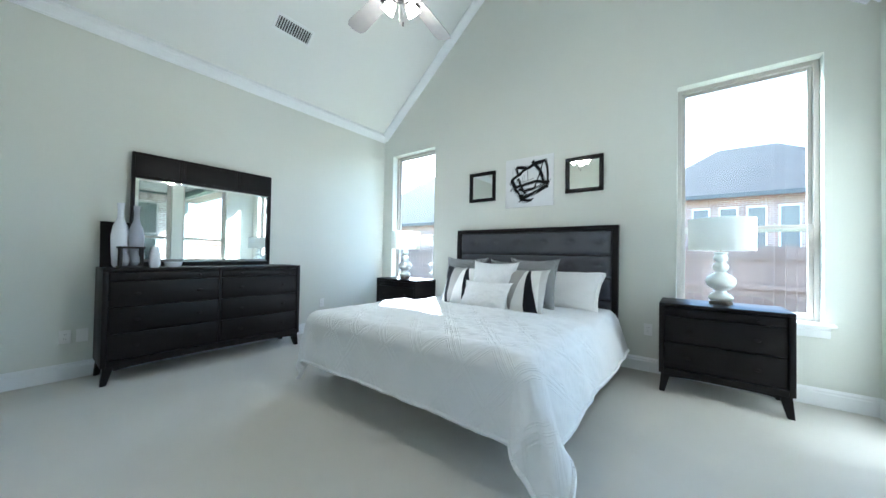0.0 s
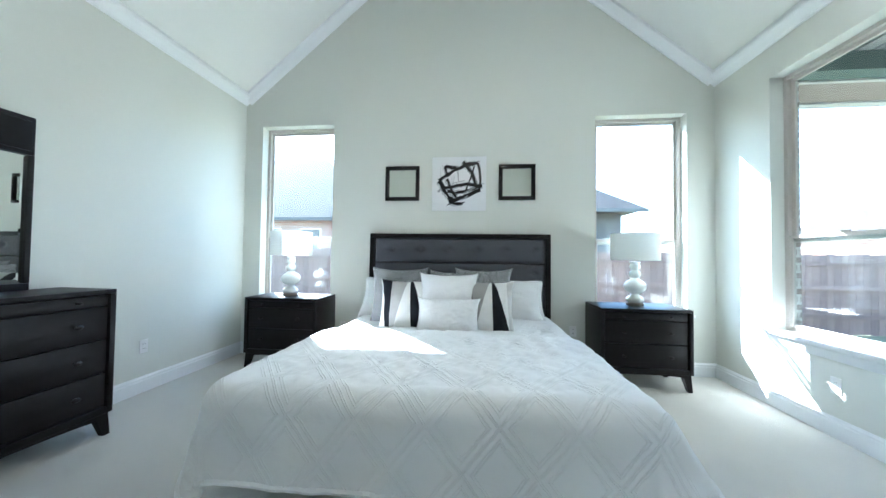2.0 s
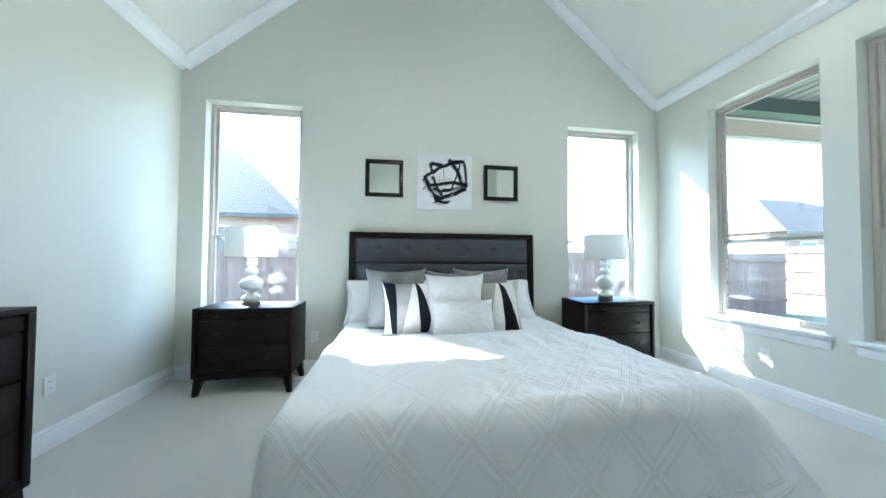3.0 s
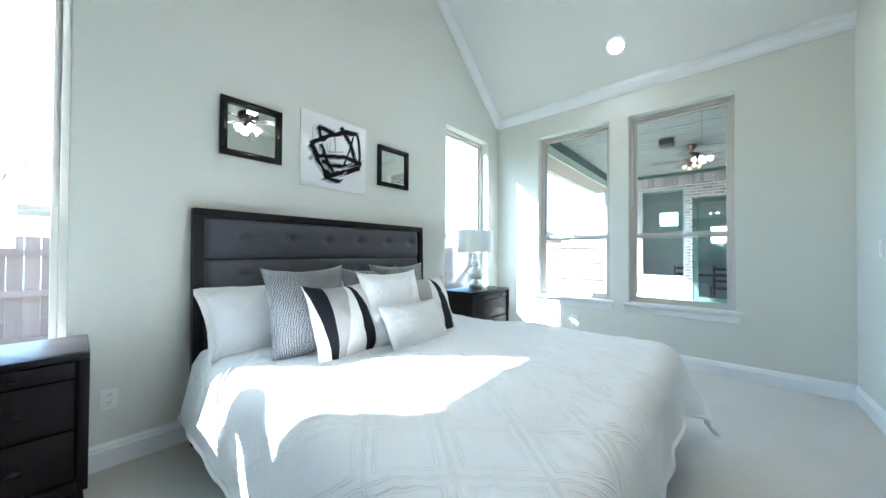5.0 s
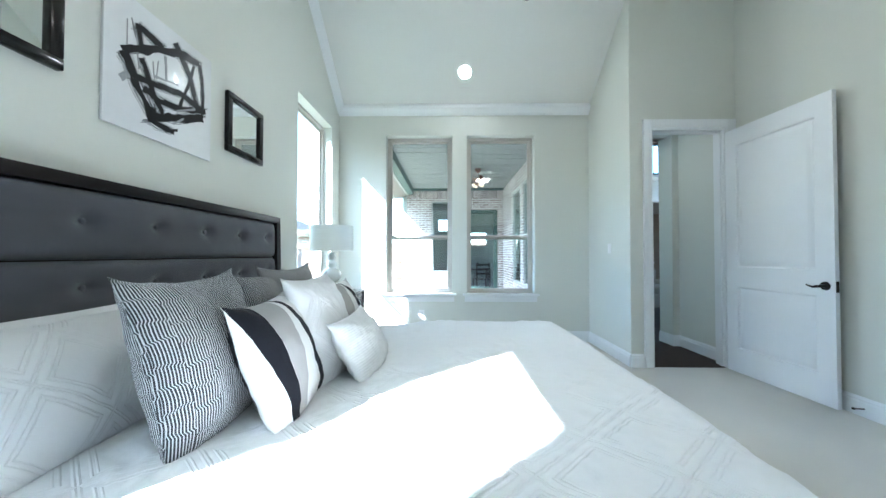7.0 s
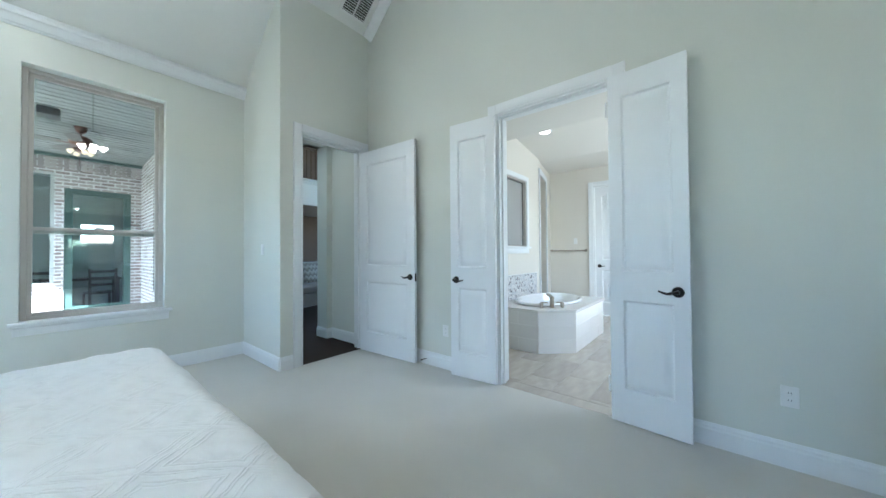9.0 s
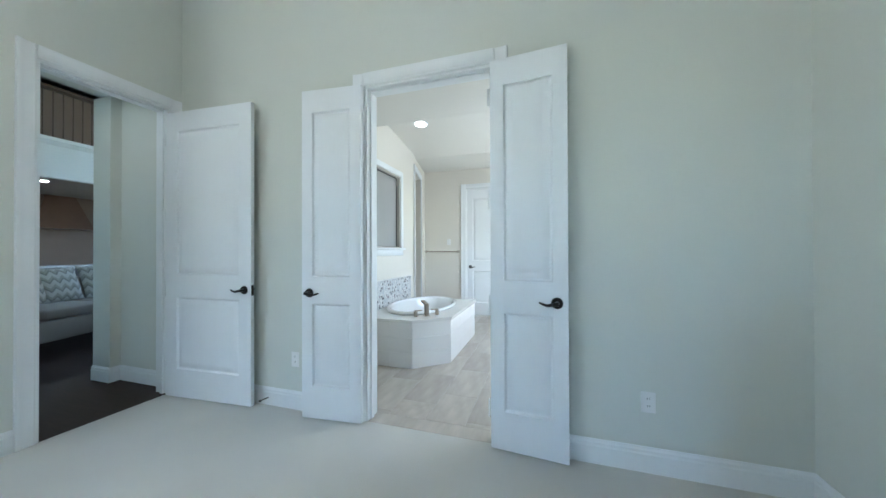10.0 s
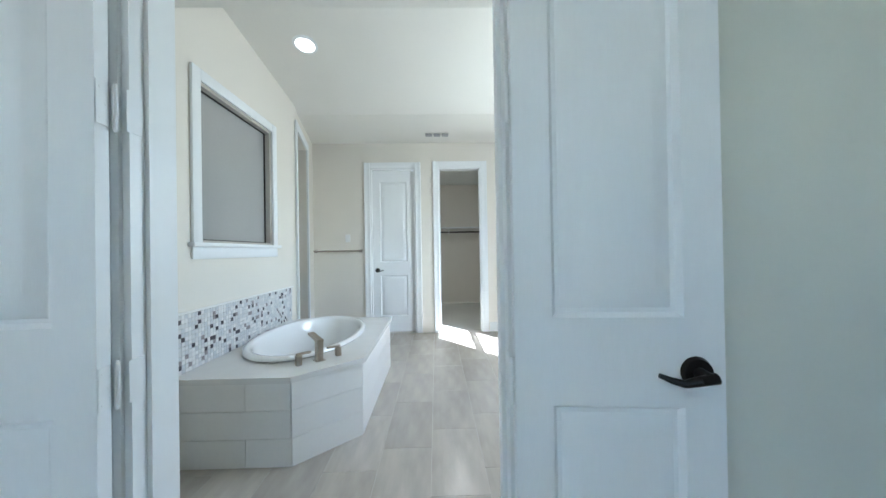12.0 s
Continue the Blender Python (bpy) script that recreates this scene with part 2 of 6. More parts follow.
bm = bmesh.new()
top = vault(RIDGE)
for xa, xb in ((WX - 0.3, RIDGE), (EX + 0.3, RIDGE)):
    za = top - SLOPE * abs(RIDGE - xa)
    hexa(bm, [(xa, SY - 0.2, za), (xb, SY - 0.2, top), (xb, NY + 0.2, top), (xa, NY + 0.2, za),
              (xa, SY - 0.2, za + 0.15), (xb, SY - 0.2, top + 0.15), (xb, NY + 0.2, top + 0.15), (xa, NY + 0.2, za + 0.15)])
structure("ceiling", bm, CEIL, "vaulted painted plaster ceiling", "ceiling")
bm = bmesh.new()
box(bm, WX, JX, SY, JY, -0.12, 0.0)
box(bm, WX, EX, JY, NY, -0.12, 0.0)
structure("floor", bm, CARPET, "pale beige cut-pile bedroom carpet", "floor")

CROWN = [(0, 0), (0.012, 0), (0.018, 0.012), (0.03, 0.02), (0.062, 0.068), (0.075, 0.078), (0.078, 0.1), (0.05, 0.16), (0, 0.13)]
BASE = [(0, 0), (0.016, 0), (0.016, 0.10), (0.012, 0.108), (0.012, 0.122), (0.006, 0.132), (0.004, 0.14), (0, 0.14)]


def trim(name, profile, a, b, out, up, mat=TRIM, label="white painted moulding", category="trim"):
    bm = bmesh.new()
    extrude(bm, profile, a, b, out, up)
    return structure(name, bm, mat, label, category)


CZ = SPRING - 0.09
trim("trim_crown_east", CROWN, (EX, JY, CZ), (EX, NY, CZ), (-1, 0, 0), (0, 0, 1), label="white crown moulding under the vault")
trim("trim_crown_west", CROWN, (WX, SY, CZ), (WX, NY, CZ), (1, 0, 0), (0, 0, 1), label="white crown moulding under the vault")
RAKE = [(0, 0), (0.012, 0), (0.018, 0.012), (0.03, 0.02), (0.062, 0.068), (0.075, 0.078), (0.078, 0.12), (0, 0.12)]
for tag, y, way, x_end in (("north", NY, -1, EX), ("south", SY, 1, JX)):
    for side, xa in (("west", WX), ("east", x_end)):
        s = 1 if xa < RIDGE else -1
        up = Vector((-SLOPE * s, 0, 1)).normalized()
        drop = Vector((0, 0, 0)) - up * 0.105
        trim("trim_rake_%s_%s" % (tag, side), RAKE, Vector((xa, y, vault(xa))) + drop, Vector((RIDGE, y, top)) + drop, (0, way, 0), up, label="white crown moulding along the sloped ceiling")


def baseboard(tag, a, b, out):
    trim("baseboard_" + tag, BASE, (*a, 0), (*b, 0), (*out, 0), (0, 0, 1), label="white moulded baseboard", category="baseboard")


baseboard("north", (WX, NY), (EX, NY), (0, -1))
baseboard("west", (WX, SY), (WX, NY), (1, 0))
baseboard("east", (EX, JY), (EX, NY), (-1, 0))
baseboard("return", (JX, JY), (EX, JY), (0, 1))
baseboard("entry", (JX, 0.78), (JX, JY), (-1, 0))
baseboard("south_west", (WX, SY), (-3.035, SY), (0, 1))
baseboard("south_east", (-1.9, SY), (JX, SY), (0, 1))

# ---- windows ----
def window(name, m, width, z0, z1, rail):
    """A single-hung window, local x along the wall from 0 to width, y outwards from the room face of the wall."""
    w = thing(name, "tall single-hung window with almond frame and clear glass", "window", m, kind="structure")
    d0, d1, f = 0.105, 0.165, 0.035
    bm = bmesh.new()
    box(bm, 0, f, d0, d1, z0, z1, 0.003, 1)
    box(bm, width - f, width, d0, d1, z0, z1, 0.003, 1)
    box(bm, f, width - f, d0, d1, z1 - f, z1, 0.003, 1)
    box(bm, f, width - f, d0, d1, z0, z0 + f, 0.003, 1)
    part("window_frame", bm, ALMOND, w)
    for tag, a, b, ya in (("upper_sash", rail - 0.012, z1 - f, d0 + 0.032), ("lower_sash", z0 + f, rail + 0.046, d0 + 0.004)):
        s = 0.03
        bm = bmesh.new()
        box(bm, f, f + s, ya, ya + 0.025, a, b, 0.003, 1)
        box(bm, width - f - s, width - f, ya, ya + 0.025, a, b, 0.003, 1)
        box(bm, f + s, width - f - s, ya, ya + 0.025, a, a + s, 0.003, 1)
        box(bm, f + s, width - f - s, ya, ya + 0.025, b - s, b, 0.003, 1)
        sash = part(tag, bm, ALMOND, w)
        pane = part("pane", boxed(f + s, width - f - s, ya + 0.010, ya + 0.014, a + s, b - s), GLASS, sash, "clear window glass", None)
        pane.visible_shadow = False
    bm = bmesh.new()
    box(bm, -0.055, width + 0.055, -0.05, 0.0, z0 - 0.022, z0 + 0.006, 0.006)
    box(bm, 0.0, width, 0.0, 0.10, z0 - 0.018, z0 + 0.005)
    part("window_sill", bm, TRIM, w, "white painted sill")
    bm = bmesh.new()
    extrude(bm, [(0, 0), (0.010, 0), (0.014, 0.02), (0.016, 0.06), (0.028, 0.075), (0.028, 0.083), (0, 0.083)], (-0.03, 0, z0 - 0.106), (width + 0.03, 0, z0 - 0.106), (0, -1, 0), (0, 0, 1))
    part("apron", bm, TRIM, w, "white moulded apron")
    bm = bmesh.new()
    rod(bm, (width / 2 - 0.03, d0 + 0.004, rail + 0.052), (width / 2 + 0.03, d0 + 0.004, rail + 0.052), 0.008)
    part("sash_lock", bm, ALMOND, w)
    return w


for i, (a, b) in enumerate(N_WINDOWS):
    window("window_%d" % (i + 1), pose(a, NY, 0), b - a, SILL, HEAD, RAIL)
for i, (a, b) in enumerate(E_WINDOWS):
    window("window_%d" % (i + 3), pose(EX, b, 0, 0, 0, -90), b - a, SILL, HEAD, RAIL)

# ---- doors ----
def panel_face(bm, x0, x1, z0, z1, y, out):
    """A moulded panel let into a door's face."""
    rings = []
    for inset, depth in ((0, 0), (0.003, -0.005), (0.010, -0.0135), (0.020, -0.0145), (0.023, -0.0125), (0.056, -0.002), (0.060, -0.0015)):
        yy = y + out * depth
        rings.append([bm.verts.new(p) for p in ((x0 + inset, yy, z0 + inset), (x1 - inset, yy, z0 + inset), (x1 - inset, yy, z1 - inset), (x0 + inset, yy, z1 - inset))])
    for lo, hi in zip(rings, rings[1:]):
        for i in range(4):
            j = (i + 1) % 4
            bm.faces.new((lo[i], lo[j], hi[j], hi[i]))
    bm.faces.new(rings[-1])


def door_leaf(w, h, stile):
    """A two-panel door leaf: local x from the hinge to the free edge, y its thickness, z up."""
    t, zs = 0.0175, (0.0, 0.235, 0.845, 1.045, h - 0.165, h)
    bm = bmesh.new()
    box(bm, 0, stile, -t, t, 0, h)
    box(bm, w - stile, w, -t, t, 0, h)
    for a, b in ((zs[0], zs[1]), (zs[2], zs[3]), (zs[4], zs[5])):
        box(bm, stile, w - stile, -t, t, a, b)
    for a, b in ((zs[1], zs[2]), (zs[3], zs[4])):
        for out in (-1, 1):
            panel_face(bm, stile, w - stile, a, b, out * t, out)
    return bm


def lever(parent, x, z, towards, side):
    """A round rose with a curved lever; side: the face of the leaf, towards: the way the lever points."""
    bm = bmesh.new()
    rod(bm, (x, side * 0.0175, z), (x, side * 0.028, z), 0.034, 0.030, 24)
    rod(bm, (x, side * 0.026, z), (x, side * 0.060, z), 0.013, 0.012)
    pts = [(x - towards * 0.012, side * 0.06, z + 0.001), (x + towards * 0.022, side * 0.062, z - 0.004), (x + towards * 0.050, side * 0.060, z - 0.011),
           (x + towards * 0.075, side * 0.056, z - 0.005), (x + towards * 0.098, side * 0.052, z + 0.004)]
    for (p, q), (r0, r1) in zip(zip(pts, pts[1:]), ((0.012, 0.0105), (0.0105, 0.0085), (0.0085, 0.007), (0.007, 0.005))):
        rod(bm, p, q, r0, r1)
    return part("door_handle", bm, KNOBMETAL, parent, "dark bronze lever handle")


def hinge(parent, x, z, side):
    bm = bmesh.new()
    rod(bm, (x - 0.006, side * 0.022, z - 0.05), (x - 0.006, side * 0.022, z + 0.05), 0.0058)
    rod(bm, (x - 0.006, side * 0.022, z + 0.05), (x - 0.006, side * 0.022, z + 0.057), 0.0055, 0.003)
    rod(bm, (x - 0.006, side * 0.022, z - 0.057), (x - 0.006, side * 0.022, z - 0.05), 0.003, 0.0055)
    box(bm, -0.0025, -0.0003, -0.0165, 0.0165, z - 0.05, z + 0.05, 0.0008, 1)
    for dz in (-0.035, 0.0, 0.035):
        rod(bm, (-0.0035, 0.007 * (1 if dz else -1), z + dz), (-0.002, 0.007 * (1 if dz else -1), z + dz), 0.003, seg=8)
    return part("hinge", bm, TRIM, parent, "white painted hinge")


def door(name, m, w, stile, label, lever_side=(1, -1), hinge_side=1, h=2.432):
    d = part_root = thing(name, label, "door", m, kind="structure")
    part("leaf", door_leaf(w, h, stile), DOORPAINT, part_root)
    for s in lever_side:
        lever(d, w - 0.062, 0.925, -1, s)
    for z in (0.25, 0.9, 1.55, 2.2):
        hinge(d, -0.004, z, hinge_side)
    return d


def casing(name, m, w, h, depth, label="white moulded door casing", stop=True):
    """Casing and jamb of a doorway: local x across the opening from 0 to w, y from the room face inwards."""
    c = thing(name, label, "door frame", m, kind="structure")
    prof = [(0, 0), (0.0, 0.010), (0.012, 0.016), (0.02, 0.014), (0.06, 0.018), (0.075, 0.024), (0.088, 0.024), (0.09, 0.0)]
    for tag, a, b, o in (("side_casing", (0, 0, 0), (0, 0, h + 0.09), (-1, 0, 0)), ("side_casing", (w, 0, 0), (w, 0, h + 0.09), (1, 0, 0)), ("head_casing", (0, 0, h), (w, 0, h), (0, 0, 1))):
        for y, out in ((0.0, -1), (depth, 1)):
            bm = bmesh.new()
            extrude(bm, prof, Vector(a) + Vector((0, y, 0)), Vector(b) + Vector((0, y, 0)), o, (0, out, 0))
            part(tag, bm, TRIM, c)
    for tag, b in (("jamb", (0, 0.018, 0.0, depth, 0, h)), ("jamb", (w - 0.018, w, 0.0, depth, 0, h)), ("head_jamb", (0.018, w - 0.018, 0.0, depth, h - 0.018, h))):
        part(tag, boxed(*b), TRIM, c)
    if stop:
        bm = bmesh.new()
        box(bm, 0.018, 0.03, 0.04, 0.075, 0, h - 0.018)
        box(bm, w - 0.03, w - 0.018, 0.04, 0.075, 0, h - 0.018)
        box(bm, 0.03, w - 0.03, 0.04, 0.075, h - 0.03, h - 0.018)
        part("door_stop", bm, TRIM, c)
    return c


bath_frame = casing("door_frame_bath", pose(-1.99, SY, 0, 0, 0, 180), 0.95, 2.46, 0.14)
for x in (0.018, 0.93):
    for z in (0.262, 0.912, 1.562, 2.212):
        part("hinge_plate", boxed(x, x + 0.002, -0.008, 0.034, z - 0.05, z + 0.05), TRIM, bath_frame, "white painted hinge plate")
casing("door_frame_entry", pose(JX, 0.688, 0, 0, 0, -90), 0.783, 2.515, 0.14)
door("door_1", pose(-1.99, -0.153, 0.012, 0, 0, 5.5), 0.475, 0.085, "white narrow two-panel bathroom door leaf standing open", (1, -1), -1)
door("door_2", pose(-2.925, -0.160, 0.012, 0, 0, 175), 0.457, 0.085, "white narrow two-panel bathroom door leaf folded back to the wall", (1, -1), -1)
entry = door("door_3", pose(-0.132, -0.058, 0.012, 0, 0, 183.5), 0.885, 0.115, "white two-panel entry door standing wide open", (1, -1), -1)
bm = bmesh.new()
box(bm, 0.885, 0.887, -0.012, 0.012, 0.88, 0.965)
part("latch_plate", bm, KNOBMETAL, entry, "dark bronze latch plate")

# ---- outdoors ----
GROUND = material("lawn", (0.20, 0.19, 0.11), 0.95, vary=0.25, grain=30, blotch=0.6, bump=0.8, bump_scale=60)
CONCRETE = material("patio_concrete", (0.36, 0.34, 0.32), 0.85, vary=0.06, grain=30, blotch=1.2)
FENCEWOOD = material("fence_cedar", (0.20, 0.140, 0.125), 0.8, vary=0.2, grain=12, blotch=2, stretch=(8, 8, 1), random_piece=0.18)
BEAM = material("beam_paint", (0.052, 0.095, 0.082), 0.6, vary=0.04)
SOFFIT = material("patio_ceiling_board", (0.21, 0.215, 0.205), 0.7, vary=0.10, grain=6, blotch=1.5, stretch=(14, 1, 1))
EAVEBOARD = material("eave_board", (0.20, 0.165, 0.15), 0.7, vary=0.25, grain=5, stretch=(1, 14, 1))
WHITEBAND = material("fascia_paint", (0.40, 0.40, 0.38), 0.6, vary=0.03)


def brick_material(name, a, b, mortar, scale=1.0, size=(0.21, 0.075), mortar_size=0.014):
    m = material(name, a, 0.9)
    nt, bsdf = nodes_of(m)
    tc, sep, com = nt.nodes.new("ShaderNodeTexCoord"), nt.nodes.new("ShaderNodeSeparateXYZ"), nt.nodes.new("ShaderNodeCombineXYZ")
    nt.links.new(tc.outputs["Object"], sep.inputs[0])
    nt.links.new(math_node(nt, "ADD", sep.outputs["X"], sep.outputs["Y"]), com.inputs["X"])
    nt.links.new(sep.outputs["Z"], com.inputs["Y"])
    br = nt.nodes.new("ShaderNodeTexBrick")
    br.inputs["Scale"].default_value = scale
    br.inputs["Color1"].default_value, br.inputs["Color2"].default_value, br.inputs["Mortar"].default_value = (*a, 1), (*b, 1), (*mortar, 1)
    br.inputs["Brick Width"].default_value, br.inputs["Row Height"].default_value = size
    br.inputs["Mortar Size"].default_value, br.inputs["Bias"].default_value = mortar_size, -0.1
    nt.links.new(com.outputs[0], br.inputs["Vector"])
    ns, mix = nt.nodes.new("ShaderNodeTexNoise"), nt.nodes.new("ShaderNodeMix")
    ns.inputs["Scale"].default_value, ns.inputs["Detail"].default_value = 9, 6
    mix.data_type, mix.blend_type = "RGBA", "OVERLAY"
    mix.inputs["Factor"].default_value = 0.5
    nt.links.new(br.outputs["Color"], mix.inputs[6])
    nt.links.new(ns.outputs["Fac"], mix.inputs[7])
    nt.links.new(mix.outputs[2], bsdf.inputs["Base Color"])
    bu = nt.nodes.new("ShaderNodeBump")
    bu.inputs["Strength"].default_value, bu.inputs["Distance"].default_value, bu.invert = 0.8, 0.008, True
    nt.links.new(br.outputs["Fac"], bu.inputs["Height"])
    nt.links.new(bu.outputs[0], bsdf.inputs["Normal"])
    return m


BRICK = brick_material("patio_brick", (0.24, 0.18, 0.165), (0.46, 0.41, 0.39), (0.66, 0.64, 0.62), 1.0, (0.20, 0.067), 0.011)
BRICKRED = brick_material("house_brick", (0.28, 0.10, 0.07), (0.36, 0.17, 0.12), (0.5, 0.46, 0.42))
SHINGLE = brick_material("roof_shingle", (0.070, 0.052, 0.047), (0.046, 0.036, 0.034), (0.016, 0.013, 0.012), 1.0, (0.32, 0.085), 0.009)

bm = bmesh.new()
vs = [bm.verts.new(p) for p in ((-400, -400, -0.36), (400, -400, -0.36), (400, 400, -0.36), (-400, 400, -0.36))]
bm.faces.new(vs)
structure("ground", bm, GROUND, "dormant straw-green lawn", "ground")

# outer brick skin beside the windows, seen at a slant through the glass
OUT = 0.17
flat_wall("wall_brick_north", "x", NY + OUT, NY + OUT + 0.06, WX - 0.27, EX + 0.27, 3.0, [(a - 0.0, b + 0.0, SILL - 0.06, HEAD) for a, b in N_WINDOWS], BRICK, "whitewashed brick outer wall", bottom=-0.36)
flat_wall("wall_brick_east", "y", EX + OUT, EX + OUT + 0.06, 1.2, NY + OUT, 3.1, [(a, b, SILL - 0.06, HEAD) for a, b in E_WINDOWS], BRICK, "whitewashed brick outer wall", bottom=-0.36)

# covered patio east of the bedroom
PX0, PX1, PY0, PY1, PZ = EX + OUT + 0.1, 6.0, 1.2, 3.85, 3.12
structure("patio_floor", boxed(PX0, 6.0, PY0, 4.4, -0.36, -0.06), CONCRETE, "pale concrete patio slab", "floor")
bm = bmesh.new()
n = int((PX1 - PX0) / 0.14)
for i in range(n):
    a = PX0 + (PX1 - PX0) * i / n
    box(bm, a, a + (PX1 - PX0) / n - (0.02 if i % 3 else 0.034), PY0, PY1 + 0.1, PZ, PZ + 0.02)
box(bm, PX0, PX1, PY0, PY1 + 0.5, PZ + 0.022, PZ + 0.1)
structure("ceiling_patio", bm, SOFFIT, "whitish tongue-and-groove patio ceiling boards", "ceiling")
flat_wall("wall_patio_south", "x", PY0 - 0.2, PY0, PX0, 8.2, 3.23, [(2.6, 3.5, 0.5, 2.75), (3.75, 4.65, 0.5, 2.75)], BRICK, "whitewashed brick patio wall with windows", bottom=-0.36)
flat_wall("wall_patio_east", "y", PX1, PX1 + 0.2, PY0, 4.05, 3.23, [(1.36, 2.28, -0.02, 2.5), (2.40, 3.32, 0.64, 2.78)], BRICK, "whitewashed brick patio wall with glass door", bottom=-0.36)
SOLDIER = material("soldier_brick", (0.40, 0.345, 0.325), 0.9, vary=0.2, grain=30, blotch=6, random_piece=0.3)
soldier = thing("trim_soldier_course", "soldier course of whitewashed bricks", "trim", pose(PX1 - 0.018, PY0 + 0.01, 2.85), kind="structure")
soldier_brick = mesh_of("brick", boxed(0, 0.016, 0, 0.062, 0, 0.205), SOLDIER)
for i in range(36):
    one = new("brick", soldier_brick)
    one.parent = soldier
    one.matrix_basis = pose(0, i * 0.078, 0)

beam = thing("patio_beam", "grey-green painted patio beam with white fascia", "beam", kind="structure")
part("beam_body", boxed(PX0, PX1 + 0.6, PY1, PY1 + 0.16, 2.95, 3.13), BEAM, beam)
part("ledger", boxed(PX1 - 0.1, PX1 - 0.012, PY0, PY1, 3.07, 3.12), BEAM, beam)
part("fascia", boxed(PX0, PX1 + 0.6, PY1 + 0.16, PY1 + 0.2, 2.93, 3.2), WHITEBAND, beam)
part("eave_soffit", boxed(PX0 - 0.2, PX1 + 0.6, PY1 + 0.2, PY1 + 0.62, 2.94, 2.98), EAVEBOARD, beam)
part("gutter", boxed(PX0 - 0.2, PX1 + 0.6, PY1 + 0.62, PY1 + 0.74, 2.92, 3.12, 0.01), WHITEBAND, beam)


def outside_window(name, m, w, h, label, door_style=False):
    """A framed outside window or glazed door: local x along the wall, z up from its foot, y into the wall."""
    o = thing(name, label, "window", m, kind="structure")
    f = 0.11 if door_style else 0.05
    bm = bmesh.new()
    box(bm, 0, f, 0.02, 0.08, 0, h)
    box(bm, w - f, w, 0.02, 0.08, 0, h)
    box(bm, f, w - f, 0.02, 0.08, h - f, h)
    box(bm, f, w - f, 0.02, 0.08, 0, f * (2.2 if door_style else 1))
    if not door_style:
        box(bm, f, w - f, 0.02, 0.07, h * 0.48, h * 0.48 + 0.05)
    part("window_frame", bm, BEAM if door_style else WHITEBAND, o)
    p = part("pane", boxed(f, w - f, 0.045, 0.05, f, h - f), GLASS, o, "clear glass", None)
    p.visible_shadow = False
    return o


outside_window("window_5", pose(PX1, 2.28, -0.02, 0, 0, -90), 0.92, 2.52, "grey-green glazed patio door", True)
outside_window("window_6", pose(PX1, 3.32, 0.64, 0, 0, -90), 0.92, 2.14, "almond-framed patio window")
for i, x in enumerate((2.6, 3.75)):
    outside_window("window_%d" % (7 + i), pose(x + 0.9, PY0, 0.5, 0, 0, 180), 0.9, 2.25, "almond-framed patio window")

# nook behind the patio's glass door
NOOKWALL = material("nook_wall", (0.34, 0.38, 0.36), 0.8)
flat_wall("wall_nook_back", "y", 8.0, 8.15, 0.8, 4.2, 3.0, [(1.45, 2.0, 1.5, 1.95), (2.72, 3.16, 2.02, 2.42)], NOOKWALL, "pale green nook wall", bottom=-0.06)
flat_wall("wall_nook_side", "x", 4.05, 4.2, 6.2, 8.15, 3.0, [], NOOKWALL, "pale green nook wall", bottom=-0.06)
structure("ceiling_nook", boxed(6.2, 8.15, 0.8, 4.2, 3.0, 3.1), CEIL, "white nook ceiling", "ceiling")
structure("floor_nook", boxed(6.0, 8.15, 0.8, 4.2, -0.16, -0.06), HALLWOOD, "dark wood nook floor", "floor")


def plain_chair(at, mat):
    c = thing("dining_chair", "dark wooden dining chair with slatted back", "chair", at, "chairs in the nook")
    part("seat", boxed(-0.22, 0.22, -0.22, 0.22, 0.43, 0.47, 0.01), mat, c)
    for x in (-0.2, 0.2):
        for y, h in ((-0.2, 0.43), (0.2, 0.98)):
            part("leg", boxed(x - 0.02, x + 0.02, y - 0.02, y + 0.02, 0, h), mat, c)
    for z in (0.6, 0.74, 0.88):
        part("back_slat", boxed(-0.18, 0.18, 0.19, 0.21, z, z + 0.06), mat, c)
    return c


chair = plain_chair(pose(6.9, 1.75, -0.06, 0, 0, 100), ESPRESSO)
copy_thing(chair, pose(6.95, 2.45, -0.06, 0, 0, 80))
tbl = thing("dining_table", "dark wooden dining table", "table", pose(7.45, 2.0, -0.06))
part("tabletop", boxed(-0.4, 0.4, -0.6, 0.6, 0.71, 0.75, 0.008), ESPRESSO, tbl)
for x in (-0.34, 0.34):
    for y in (-0.54, 0.54):
        part("leg", boxed(x - 0.035, x + 0.035, y - 0.035, y + 0.035, 0, 0.71), ESPRESSO, tbl)


